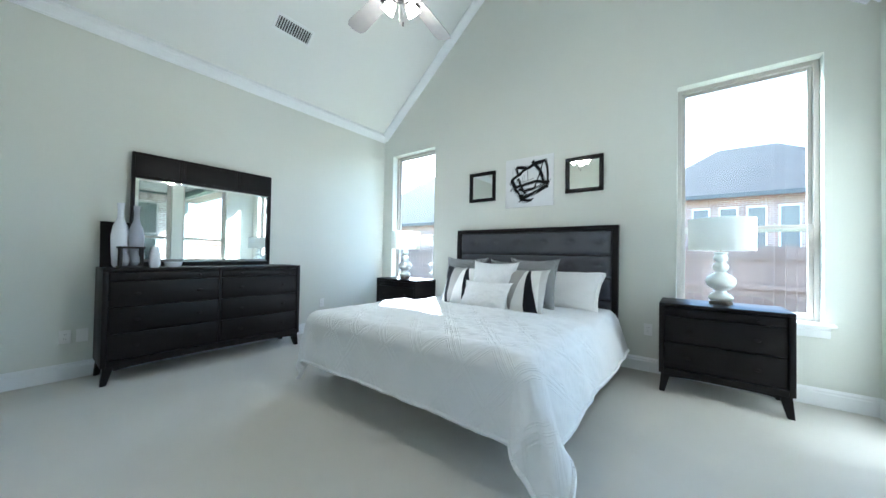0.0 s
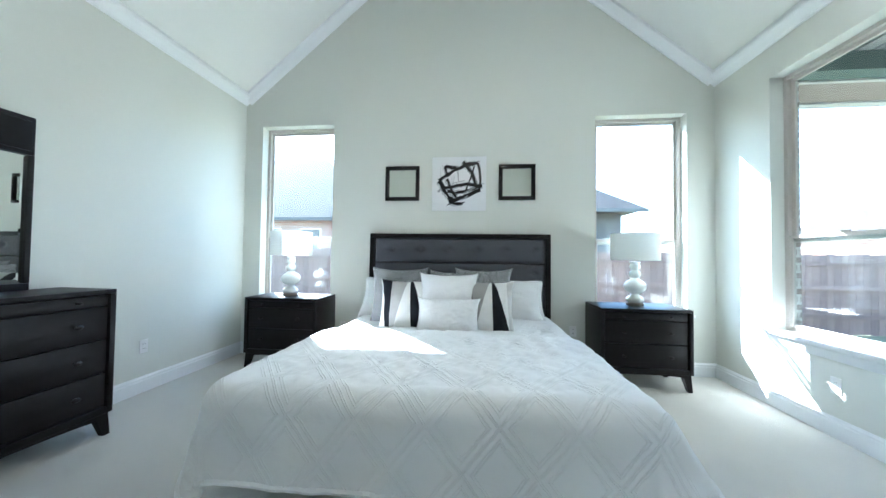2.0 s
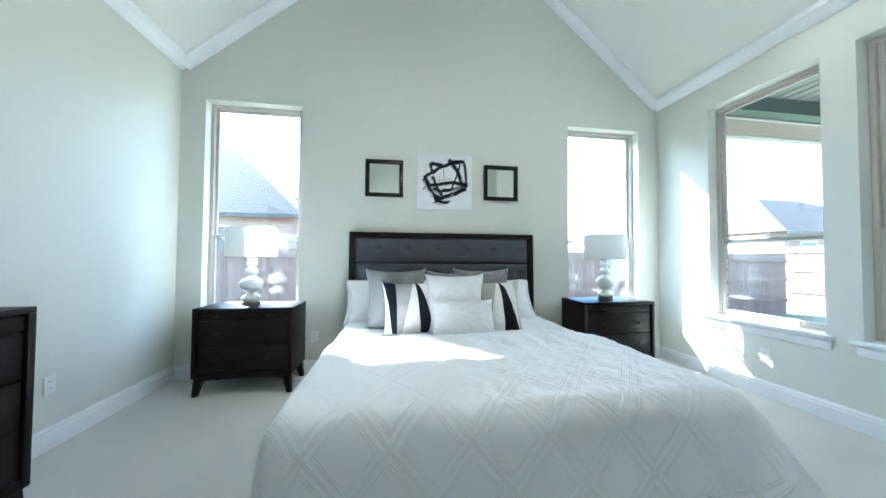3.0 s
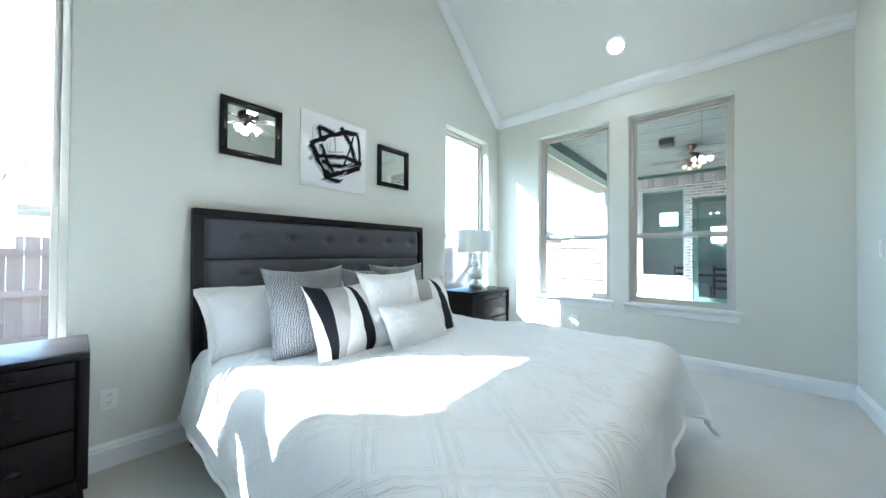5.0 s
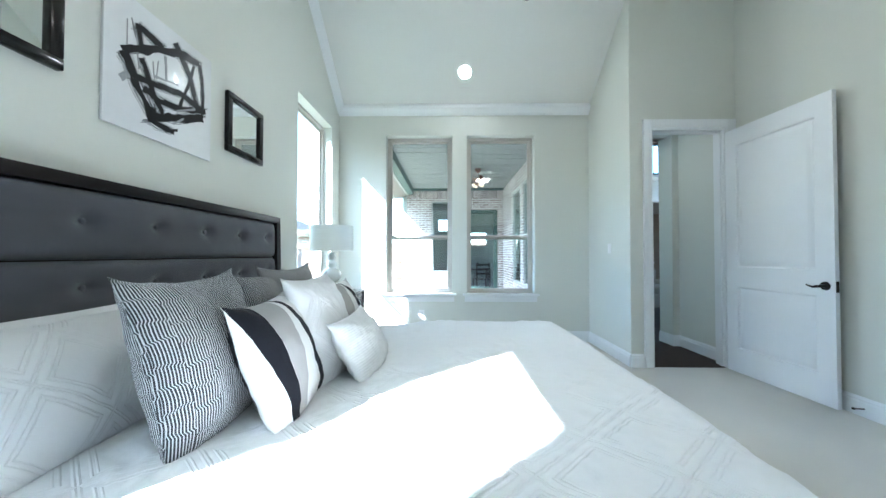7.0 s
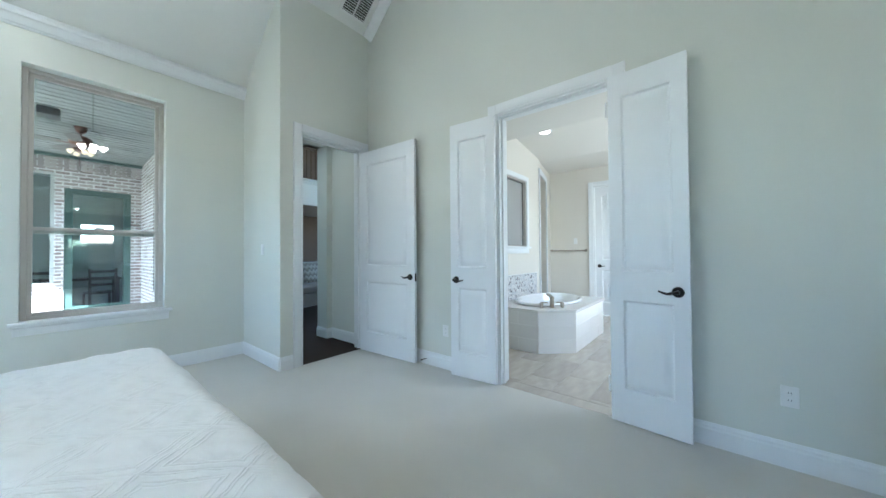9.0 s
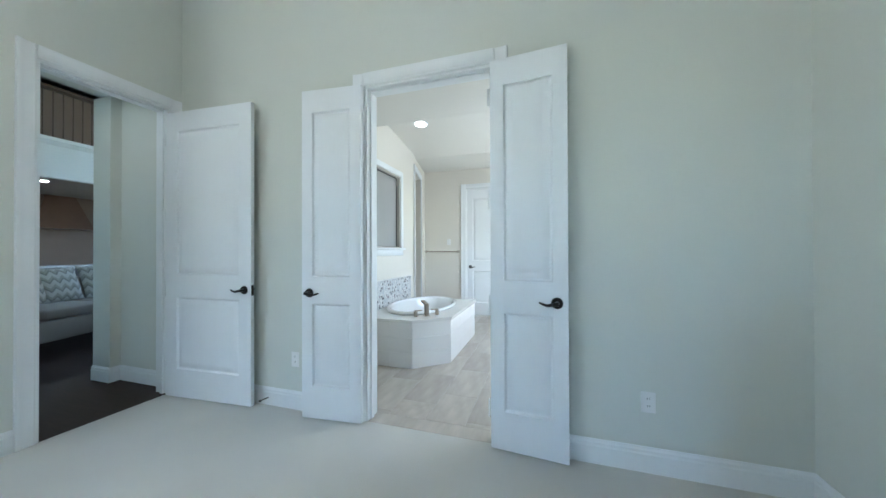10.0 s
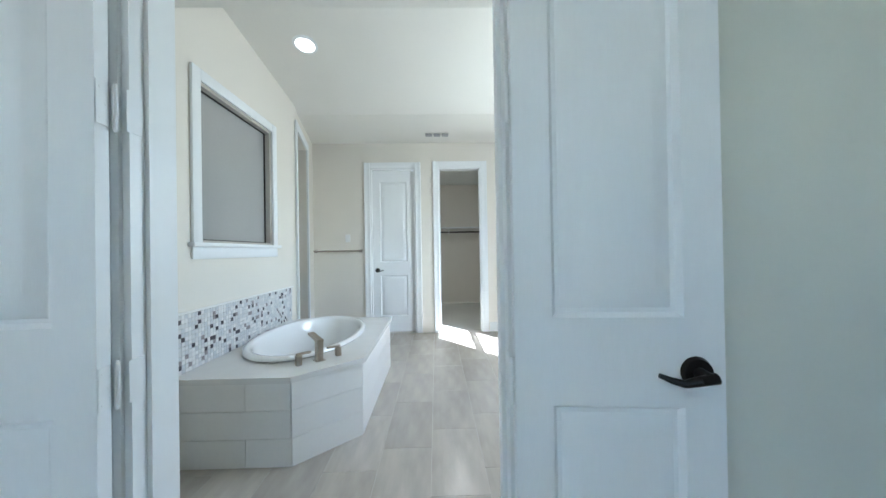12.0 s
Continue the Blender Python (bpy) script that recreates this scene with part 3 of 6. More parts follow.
def ceiling_fan(at, rod_len, blades, blade_mat, metal, bulb, label, radius=0.66, lights=3, shade=1.0, blade_turn=0.35, light_turn=0.2):
    """A ceiling fan hung from its canopy at the origin."""
    f = thing("ceiling_fan", label, "fan", at)
    bm = bmesh.new()
    lathe(bm, [(0.02, -0.10), (0.055, -0.07), (0.07, -0.02), (0.072, 0.0)])
    part("canopy", bm, metal, f)
    bm = bmesh.new()
    rod(bm, (0, 0, -0.08), (0, 0, -rod_len), 0.012)
    part("downrod", bm, metal, f)
    z = -rod_len
    bm = bmesh.new()
    lathe(bm, [(0.05, z - 0.16), (0.10, z - 0.14), (0.125, z - 0.10), (0.125, z - 0.05), (0.10, z - 0.02), (0.03, z + 0.01)])
    part("motor_housing", bm, metal, f)
    for i in range(blades):
        a = 2 * math.pi * (i + blade_turn) / blades
        turn = Matrix.Rotation(a, 4, "Z") @ Matrix.Translation((0, 0, z - 0.12)) @ Matrix.Rotation(radians(11), 4, "X")
        bm = bmesh.new()
        outline = [(0.20, -0.05), (0.30, -0.062), (radius - 0.06, -0.075), (radius - 0.015, -0.06), (radius, -0.02), (radius, 0.02), (radius - 0.015, 0.06), (radius - 0.06, 0.075), (0.30, 0.062), (0.20, 0.05)]
        lo = [bm.verts.new((x, y, -0.003)) for x, y in outline]
        hi = [bm.verts.new((x, y, 0.003)) for x, y in outline]
        bm.faces.new(list(reversed(lo)))
        bm.faces.new(hi)
        for k in range(len(outline)):
            j = (k + 1) % len(outline)
            bm.faces.new((lo[k], lo[j], hi[j], hi[k]))
        bmesh.ops.transform(bm, matrix=turn, verts=bm.verts[:])
        blade = part("blade", bm, blade_mat, f)
        bm = bmesh.new()
        box(bm, 0.09, 0.24, -0.014, 0.014, -0.009, -0.004, 0.002, 1)
        bmesh.ops.transform(bm, matrix=turn, verts=bm.verts[:])
        part("blade_iron", bm, metal, blade)
    bm = bmesh.new()
    lathe(bm, [(0.03, z - 0.24), (0.06, z - 0.225), (0.065, z - 0.19), (0.04, z - 0.16)])
    part("light_fitter", bm, metal, f)
    for i in range(lights):
        a = 2 * math.pi * (i + light_turn) / lights
        turn = Matrix.Rotation(a, 4, "Z") @ Matrix.Translation((0.075, 0, z - 0.215)) @ Matrix.Rotation(radians(-52), 4, "Y")
        bm = bmesh.new()
        lathe(bm, [(shade * r, shade * q) for r, q in ((0.024, 0.0), (0.038, -0.025), (0.047, -0.06), (0.055, -0.095), (0.050, -0.093), (0.025, -0.04))], 20)
        bmesh.ops.transform(bm, matrix=turn, verts=bm.verts[:])
        s = part("light_shade", bm, bulb, f, "lit frosted glass shade")
        bm = bmesh.new()
        lathe(bm, [(0.018, -0.01), (0.03, 0.0), (0.03, 0.02), (0.012, 0.03)], 16)
        bmesh.ops.transform(bm, matrix=turn, verts=bm.verts[:])
        part("shade_holder", bm, metal, s)
    for dx, ln in ((0.015, 0.16), (-0.02, 0.12)):
        bm = bmesh.new()
        rod(bm, (dx, 0.01, z - 0.235), (dx, 0.01, z - 0.24 - ln), 0.0015, seg=6)
        rod(bm, (dx, 0.01, z - 0.24 - ln), (dx, 0.01, z - 0.265 - ln), 0.005, seg=8)
        part("pull_chain", bm, metal, f)
    return f


FANBLADE = material("fan_blade_walnut", (0.10, 0.085, 0.08), 0.5, vary=0.2, grain=12, stretch=(1, 12, 1))
ceiling_fan(pose(3.75, 2.15, PZ), 0.14, 5, FANBLADE, material("copper_bronze", (0.16, 0.07, 0.05), 0.4, metal=0.6), PATIOBULB, "bronze patio ceiling fan with lit glass shades", 0.6, 4, 0.66)
bm = bmesh.new()
box(bm, 3.05, 3.3, 2.35, 2.55, PZ - 0.1, PZ, 0.01)
sp = thing("patio_speaker", "small dark box speaker under the patio ceiling", "speaker")
part("speaker_body", bm, DARK, sp)


# lit copy of fence_cedar: colour set apart because this fence stands in sun
LITCEDAR = material("lit_fence_cedar", (0.20, 0.125, 0.095), 0.8, vary=0.2, grain=12, blotch=2, stretch=(8, 8, 1), random_piece=0.2)


def fence(at, n, h, label, wood):
    f = thing("fence", label, "fence", at)
    bm = bmesh.new()
    box(bm, 0.003, 0.137, -0.01, 0.01, 0, h)
    me = mesh_of("picket", bm, wood)
    for i in range(n):
        p = new("picket", me)
        p.parent = f
        p.matrix_basis = pose(i * 0.14, 0, random.uniform(-0.015, 0.015))
    for z in (0.35, h * 0.55, h - 0.25):
        part("rail", boxed(0, n * 0.14, -0.05, -0.012, z, z + 0.09), wood, f)
    for i in range(0, n, 17):
        part("post", boxed(i * 0.14, i * 0.14 + 0.06, 0.05, 0.11, 0, h + 0.02), material("fence_post_steel", (0.5, 0.5, 0.5), 0.5, metal=0.6) if i == 0 else wood, f)
    return f


fence(pose(-14, 8.6, -0.36), 165, 1.75, "reddish cedar board fence in shade", FENCEWOOD)
fence(pose(12.6, 14.2, -0.36, 0, 0, -90), 100, 2.08, "sunlit cedar board fence with rails showing", LITCEDAR)


def neighbour(at, w, d, eave, rise, windows, label, ww=1.0, wing=0.0):
    """A one-storey brick house with a hipped roof: local x along its front, y backwards."""
    h = thing("neighbour_house", label, "house", at)
    if wing:
        part("wall", boxed(0, wing, 0, d, 0, eave), BRICKRED, h)
        part("recessed_wall", boxed(wing, w, 1.4, d, 0, eave), SHADEWALL, h, "recessed wall with its shade put into the grey")
    else:
        part("wall", boxed(0, w, 0, d, 0, eave), BRICKRED, h)
    o = 0.45
    bm = bmesh.new()
    b = [bm.verts.new(p) for p in ((-o, -o, eave), (w + o, -o, eave), (w + o, d + o, eave), (-o, d + o, eave))]
    r = [bm.verts.new(p) for p in ((d / 2, d / 2, eave + rise), (w - d / 2, d / 2, eave + rise))]
    for q in ((b[0], b[1], r[1], r[0]), (b[1], b[2], r[1]), (b[2], b[3], r[0], r[1]), (b[3], b[0], r[0]), (b[3], b[2], b[1], b[0])):
        bm.faces.new(q)
    part("roof", bm, SHINGLE, h, "grey shingled hip roof")
    part("gutter", boxed(-o, w + o, -o - 0.03, -o, eave - 0.14, eave + 0.02), GUTTER, h)
    for x in windows:
        win = part("window", boxed(x, x + ww, -0.04, -0.005, 1.0, eave - 0.45), TRIM, h, "white-framed window")
        part("pane", boxed(x + 0.05, x + ww - 0.05, -0.05, -0.042, 1.07, eave - 0.52), GLASS_DARK, win)
    return h


# dark grey carries the shade that falls on the recessed wing
SHADEWALL = material("shaded_wall_grey", (0.13, 0.125, 0.125), 0.8, vary=0.08, grain=8, stretch=(1, 1, 9))
GUTTER = material("dark_gutter", (0.09, 0.085, 0.08), 0.5, vary=0.05)
GLASS_DARK = material("far_glass", (0.17, 0.16, 0.15), 0.25, vary=0.1, spec=0.3)
neighbour(pose(-2.17, 17, -0.36), 8.0, 6.1, 3.96, 2.6, (0.3, 2.05, 2.88, 3.67, 4.53), "brick house with grey hip roof and a recessed shaded wing", 0.56, 5.5)
neighbour(pose(-25, 27, -0.36), 14, 9.0, 5.7, 3.6, (2.0, 5.0, 8.0, 11.0), "taller brick house with grey hip roof farther off")
neighbour(pose(-20, 15, -0.36), 13.5, 9, 3.3, 4.2, (8.0, 10.0, 11.8), "brick house with grey hip roof beyond the fence")
neighbour(pose(17, 14, -0.36), 12, 9, 3.0, 2.6, (1.0, 4.0, 7.0), "brick house with grey hip roof beyond the fence")



def bare_tree(at, height):
    """A leafless young tree: tapered trunk and forking limbs."""
    t = thing("tree", "leafless young tree behind the fence", "tree", at)
    rng = random.Random(5)
    bm, twigs = bmesh.new(), bmesh.new()
    rod(bm, (0, 0, 0), (0.05, 0, height * 0.45), 0.05, 0.032, 10)

    def grow(p, way, length, r, depth):
        q = p + way * length
        rod(bm if depth < 2 else twigs, p, q, r, r * 0.6, 6)
        if depth < 4:
            for _ in range(3):
                w = (way + Vector((rng.uniform(-0.7, 0.7), rng.uniform(-0.7, 0.7), rng.uniform(-0.1, 0.5)))).normalized()
                grow(p + way * length * rng.uniform(0.6, 1.0), w, length * rng.uniform(0.55, 0.75), r * 0.6, depth + 1)
    for k in range(4):
        a = k * 1.7
        grow(Vector((0.05, 0, height * (0.30 + 0.05 * k))), Vector((math.cos(a) * 0.5, math.sin(a) * 0.5, 1)).normalized(), height * 0.25, 0.034, 0)
    bark = material("tree_bark", (0.16, 0.13, 0.11), 0.9, vary=0.2, grain=30)
    part("trunk", bm, bark, t)
    part("crown", twigs, bark, t)
    return t


bare_tree(pose(-5.1, 13, -0.36), 5.2)

# ---- bathroom ----
TILE_MAT = material("bath_floor_tile", (0.46, 0.42, 0.37), 0.24, vary=0.17, grain=5, blotch=2.2, stretch=(3.2, 0.8, 1), random_piece=0.10)
flat_wall("wall_bath_tub", "y", BX, BX + 0.14, -2.88, SY - 0.14, 3.12, [(-2.36, -1.47, 1.29, 2.32)], BATHWALL, "cream painted wall above the tub")
bm = bmesh.new()
def slant(t):
    return BX + 0.32 * t, -2.88 + (BFAR + 2.88) * t
for ta, tb, z0, z1 in ((0.0, 0.03, 0, 2.95), (0.03, 0.55, 2.55, 2.95), (0.55, 1.0, 0, 2.95)):
    (xa, ya), (xb, yb) = slant(ta), slant(tb)
    hexa(bm, [(xa, ya, z0), (xb, yb, z0), (xb + 0.12, yb, z0), (xa + 0.12, ya, z0), (xa, ya, z1), (xb, yb, z1), (xb + 0.12, yb, z1), (xa + 0.12, ya, z1)])
structure("wall_bath_alcove", bm, BATHWALL, "cream painted wall with a cased opening", "wall")
bm = bmesh.new()
for ta, tb, z0, z1 in ((-0.02, 0.03, 0, 2.64), (0.55, 0.62, 0, 2.64), (0.03, 0.55, 2.55, 2.64)):
    (xa, ya), (xb, yb) = slant(ta), slant(tb)
    hexa(bm, [(xa - 0.022, ya, z0), (xb - 0.022, yb, z0), (xb - 0.002, yb, z0), (xa - 0.002, ya, z0), (xa - 0.022, ya, z1), (xb - 0.022, yb, z1), (xb - 0.002, yb, z1), (xa - 0.002, ya, z1)])
structure("trim_alcove", bm, TRIM, "white door casing round the alcove opening", "trim")
structure("wall_alcove_back", boxed(-0.35, -0.25, -4.3, -2.7, 0, 2.9), BATHWALL, "cream painted wall in the alcove", "wall")
structure("wall_alcove_side", boxed(BX + 0.14, -0.25, -2.8, -2.7, 0, 2.9), BATHWALL, "cream painted wall in the alcove", "wall")
flat_wall("wall_bath_far", "x", BFAR - 0.14, BFAR, BW, -0.25, 3.2, [(-2.44, -1.78, 0, 2.45), (-3.43, -2.80, 0, 2.46)], BATHWALL, "cream painted wall with two doorways")
flat_wall("wall_bath_west", "y", BW - 0.17, BW, BFAR - 0.14, SY - 0.14, 3.2, [(-2.75, -1.62, 0.95, 2.35)], BATHWALL, "cream painted outer wall with a window")
window("window_9", pose(BW, -2.75, 0, 0, 0, 90), 1.13, 0.97, 2.35, 1.65)
bm = bmesh.new()
PROFILE = [(SY - 0.14, 2.60), (-1.23, 2.60), (-1.231, 3.05), (-3.05, 2.77), (BFAR, 2.83)]
rows = [[bm.verts.new((x, y, z)) for x in (BW - 0.05, -0.25)] for y, z in PROFILE] + [[bm.verts.new((x, y, 3.25)) for x in (BW - 0.05, -0.25)] for y in (BFAR, SY - 0.14)]
for lo, hi in zip(rows, rows[1:] + rows[:1]):
    bm.faces.new((lo[0], lo[1], hi[1], hi[0]))
for k in (0, 1):
    bm.faces.new([r[k] for r in rows])
structure("ceiling_bath", bm, material("bath_ceiling_paint", (0.76, 0.74, 0.69), 0.8, vary=0.012), "cream bathroom ceiling with a shallow slope", "ceiling")
floor_bath = structure("floor_bath", boxed(BW, -0.25, BFAR - 0.14, SY - 0.001, -0.12, -0.0018), GROUT, "grout bed of the bathroom tile floor", "floor")
trim("baseboard_bath_far", BASE, (BW, BFAR, 0), (-3.53, BFAR, 0), (0, 1, 0), (0, 0, 1), label="white moulded baseboard", category="baseboard")
trim("baseboard_bath_alcove", BASE, (-1.69, BFAR, 0), (-0.93, BFAR, 0), (0, 1, 0), (0, 0, 1), label="white moulded baseboard", category="baseboard")

casing("door_frame_linen", pose(-1.78, BFAR, 0, 0, 0, 180), 0.66, 2.45, 0.14)
casing("door_frame_closet", pose(-2.80, BFAR, 0, 0, 0, 180), 0.63, 2.46, 0.14, stop=False)
door("door_4", pose(-2.422, BFAR - 0.06, 0.012), 0.62, 0.11, "white two-panel linen closet door, shut", (1,), 1, 2.41)
# walk-in closet
flat_wall("wall_closet_back", "x", -7.0, -6.9, BW, -2.0, 2.95, [], BATHWALL, "cream closet wall")
flat_wall("wall_closet_east", "y", -2.1, -2.0, -6.9, BFAR - 0.14, 2.95, [], BATHWALL, "cream closet wall")
flat_wall("wall_closet_west", "y", BW - 0.1, BW, -6.9, BFAR - 0.14, 2.95, [], BATHWALL, "cream closet wall")
structure("ceiling_closet", boxed(BW, -2.0, -6.9, BFAR - 0.14, 2.75, 2.95), CEIL, "cream closet ceiling", "ceiling")
structure("floor_closet", boxed(BW, -2.0, -6.9, BFAR - 0.141, -0.12, -0.002), CARPET, "pale beige closet carpet", "floor")
shelf = thing("closet_shelf", "white closet shelf with dark hanging rod", "shelf", pose(0, 0, 0))
part("board", boxed(BW, -2.1, -6.9, -6.55, 1.72, 1.74), TRIM, shelf)
bm = bmesh.new()
rod(bm, (BW, -6.62, 1.63), (-2.1, -6.62, 1.63), 0.016)
part("hanging_rod", bm, KNOBMETAL, shelf, "dark bronze rod")
for x in (-3.9, -3.05, -2.4):
    part("bracket", boxed(x, x + 0.02, -6.9, -6.6, 1.60, 1.72), TRIM, shelf)

# bath window pane in its white casing
pw = thing("window_10", "fixed grey privacy pane in white casing above the tub", "window", pose(BX, -1.47, 0, 0, 0, -90), kind="structure")
W10 = 0.89
for tag, b in (("side_casing", (-0.075, 0, -0.022, -0.002, 1.29, 2.395)), ("side_casing", (W10, W10 + 0.075, -0.022, -0.002, 1.29, 2.395)), ("head_casing", (0, W10, -0.022, -0.002, 2.32, 2.395)),
               ("window_sill", (-0.1, W10 + 0.1, -0.045, -0.002, 1.262, 1.29)), ("apron", (-0.075, W10 + 0.075, -0.018, -0.002, 1.185, 1.262))):
    part(tag, boxed(*b, bevel=0.004), TRIM, pw)
bm = bmesh.new()
for b in ((0, 0.018, 0, 0.09, 1.29, 2.32), (W10 - 0.018, W10, 0, 0.09, 1.29, 2.32), (0.018, W10 - 0.018, 0, 0.09, 2.30, 2.32), (0.018, W10 - 0.018, 0, 0.09, 1.29, 1.306)):
    box(bm, *b)
part("window_frame", bm, ALMOND, pw)
part("pane", boxed(0.018, W10 - 0.018, 0.05, 0.055, 1.306, 2.30), SMOKED, pw, "smooth grey glass", None)
bm = bmesh.new()
for b in ((0.018, 0.026, 0.04, 0.049, 1.306, 2.30), (W10 - 0.026, W10 - 0.018, 0.04, 0.049, 1.306, 2.30), (0.026, W10 - 0.026, 0.04, 0.049, 1.306, 1.315), (0.026, W10 - 0.026, 0.04, 0.049, 2.291, 2.30)):
    box(bm, *b)
part("gasket", bm, DARK, pw, "dark rubber gasket")
structure("wall_shower_back", boxed(-0.35, -0.25, -2.7, -0.34, 0, 2.9), BATHWALL, "pale wall behind the privacy pane", "wall")

# tub
DECK = [(BX, -1.262), (-1.905, -1.262), (-2.235, -1.565), (-2.235, -2.84), (BX, -2.84)]
tub = thing("bathtub", "white oval drop-in tub in a tiled angled deck", "bathtub", pose(0, 0, 0))
DZ = 0.515


def prism(bm, poly, z0, z1):
    lo, hi = [bm.verts.new((x, y, z0)) for x, y in poly], [bm.verts.new((x, y, z1)) for x, y in poly]
    bm.faces.new(list(reversed(lo)))
    bm.faces.new(hi)
    for i in range(len(poly)):
        j = (i + 1) % len(poly)
        bm.faces.new((lo[i], lo[j], hi[j], hi[i]))


for (xa, ya), (xb, yb) in zip(DECK[:-2], DECK[1:-1]):
    d = Vector((xb - xa, yb - ya, 0)).normalized()
    nrm = Vector((-d.y, d.x, 0))
    bm = bmesh.new()
    hexa(bm, [(xa, ya, 0), (xb, yb, 0), (xb + nrm.x * 0.03, yb + nrm.y * 0.03, 0), (xa + nrm.x * 0.03, ya + nrm.y * 0.03, 0),
              (xa, ya, DZ - 0.035), (xb, yb, DZ - 0.035), (xb + nrm.x * 0.03, yb + nrm.y * 0.03, DZ - 0.035), (xa + nrm.x * 0.03, ya + nrm.y * 0.03, DZ - 0.035)])
    part("apron_bed", bm, PALEGROUT, tub, "grout bed of the tub apron", None)
TC, TA, TB = (-1.688, -2.15), 0.388, 0.63
seg = 56
bm = bmesh.new()
OUTER = [(BX, -1.235), (-1.915, -1.235), (-2.262, -1.553), (-2.262, -2.86), (BX, -2.86)]


def ray_out(a):
    """Where a ray from the tub's middle leaves the deck."""
    c, s = math.cos(a), math.sin(a)
    best = 9.0
    for (xa, ya), (xb, yb) in zip(OUTER, OUTER[1:] + OUTER[:1]):
        ex, ey = xb - xa, yb - ya
        det = c * (-ey) + s * ex
        if abs(det) < 1e-9:
            continue
        t = ((xa - TC[0]) * (-ey) + (ya - TC[1]) * ex) / det
        u = (c * (ya - TC[1]) - s * (xa - TC[0])) / det
        if t > 0 and -1e-6 <= u <= 1 + 1e-6:
            best = min(best, t)
    return TC[0] + best * c, TC[1] + best * s


angles = sorted([2 * math.pi * i / seg for i in range(seg)] + [math.atan2(y - TC[1], x - TC[0]) % (2 * math.pi) for x, y in OUTER])
inner = [(TC[0] + TA * math.cos(a), TC[1] + TB * math.sin(a)) for a in angles]
outer = [ray_out(a) for a in angles]
rings = [[bm.verts.new((x, y, z)) for x, y in ring] for ring, z in ((inner, DZ - 0.03), (inner, DZ), (outer, DZ), (outer, DZ - 0.035))]
for lo, hi in zip(rings, rings[1:] + rings[:1]):
    for i in range(len(angles)):
        j = (i + 1) % len(angles)
        bm.faces.new((lo[i], lo[j], hi[j], hi[i]))
part("deck", bm, QUARTZ, tub, "pale quartz tub deck", 20)
bm = bmesh.new()
prof = [(1.06, 0.001), (1.09, 0.012), (1.08, 0.028), (1.03, 0.036), (0.98, 0.030), (0.955, 0.005), (0.92, -0.10), (0.86, -0.26), (0.74, -0.36), (0.5, -0.40), (0.02, -0.405)]
rings = [[bm.verts.new((TC[0] + TA * k * math.cos(a) + (TA * (k - 1) * 0), TC[1] + TB * k * math.sin(a), DZ + z)) for a in (2 * math.pi * i / seg for i in range(seg))] for k, z in prof]
for lo, hi in zip(rings, rings[1:]):
    for i in range(seg):
        j = (i + 1) % seg
        bm.faces.new((lo[i], lo[j], hi[j], hi[i]))
bm.faces.new(rings[-1])
part("basin", bm, PORCELAIN, tub, "glossy white basin", 60)
# square-set nickel filler and two levers on the angled corner
tap = thing("tub_faucet", "brushed nickel tub filler on the tub deck", "faucet", pose(-1.975, -1.515, DZ, 0, 0, 43))
bm = bmesh.new()
box(bm, -0.02, 0.02, -0.024, 0.024, 0.006, 0.135, 0.003)
hexa(bm, [(-0.02, 0.024, 0.118), (0.02, 0.024, 0.118), (0.02, -0.13, 0.145), (-0.02, -0.13, 0.145), (-0.02, 0.024, 0.138), (0.02, 0.024, 0.138), (0.02, -0.13, 0.16), (-0.02, -0.13, 0.16)])
part("spout", bm, NICKEL, tap)
part("base_plate", boxed(-0.03, 0.03, -0.034, 0.034, 0, 0.006, 0.002), NICKEL, tap)
for k in (-0.13, 0.13):
    hd = thing("faucet_handle", "brushed nickel lever handle on the tub deck", "faucet", pose(-1.975 + k * 0.737, -1.515 + k * 0.676, DZ, 0, 0, 43), "tub levers")
    part("stem", boxed(-0.017, 0.017, -0.017, 0.017, 0, 0.062, 0.002), NICKEL, hd)
    part("lever", boxed(-0.012, 0.075 if k < 0 else 0.012, -0.011, 0.011, 0.062, 0.074, 0.002) if k < 0 else boxed(-0.075, 0.012, -0.011, 0.011, 0.062, 0.074, 0.002), NICKEL, hd)

# recessed light and vent
def can_light(at, lens, label="round recessed ceiling light, lit"):
    c = thing("recessed_light", label, "ceiling light", at)
    bm = bmesh.new()
    lathe(bm, [(0.098, -0.001), (0.098, -0.006), (0.076, -0.010), (0.074, -0.001)], 36)
    part("trim_ring", bm, TRIM, c)
    bm = bmesh.new()
    lathe(bm, [(0.074, -0.011), (0.05, -0.013), (0.01, -0.013)], 36)
    part("lens", bm, lens, c, "glowing lens")
    return c


can_light(pose(-1.70, -2.05, 2.924, 8.7, 0, 0), glow_material("dim_light_lens", (1.0, 0.93, 0.82), 0.6))
# unseen lamp, added to brighten the closet
can_light(pose(-3.1, -4.85, 2.75), CANLIGHT)
# added fill above the doorway's head, out of view, to lift the hall walls
can_light(pose(0.50, 0.40, 2.75), glow_material("hall_fill_lens", (1.0, 0.93, 0.82), 3.5))
lean = -math.degrees(math.atan(SLOPE))
can_light(pose(0.535, 2.62, vault(0.535), 0, -lean, 0), CANLIGHT)


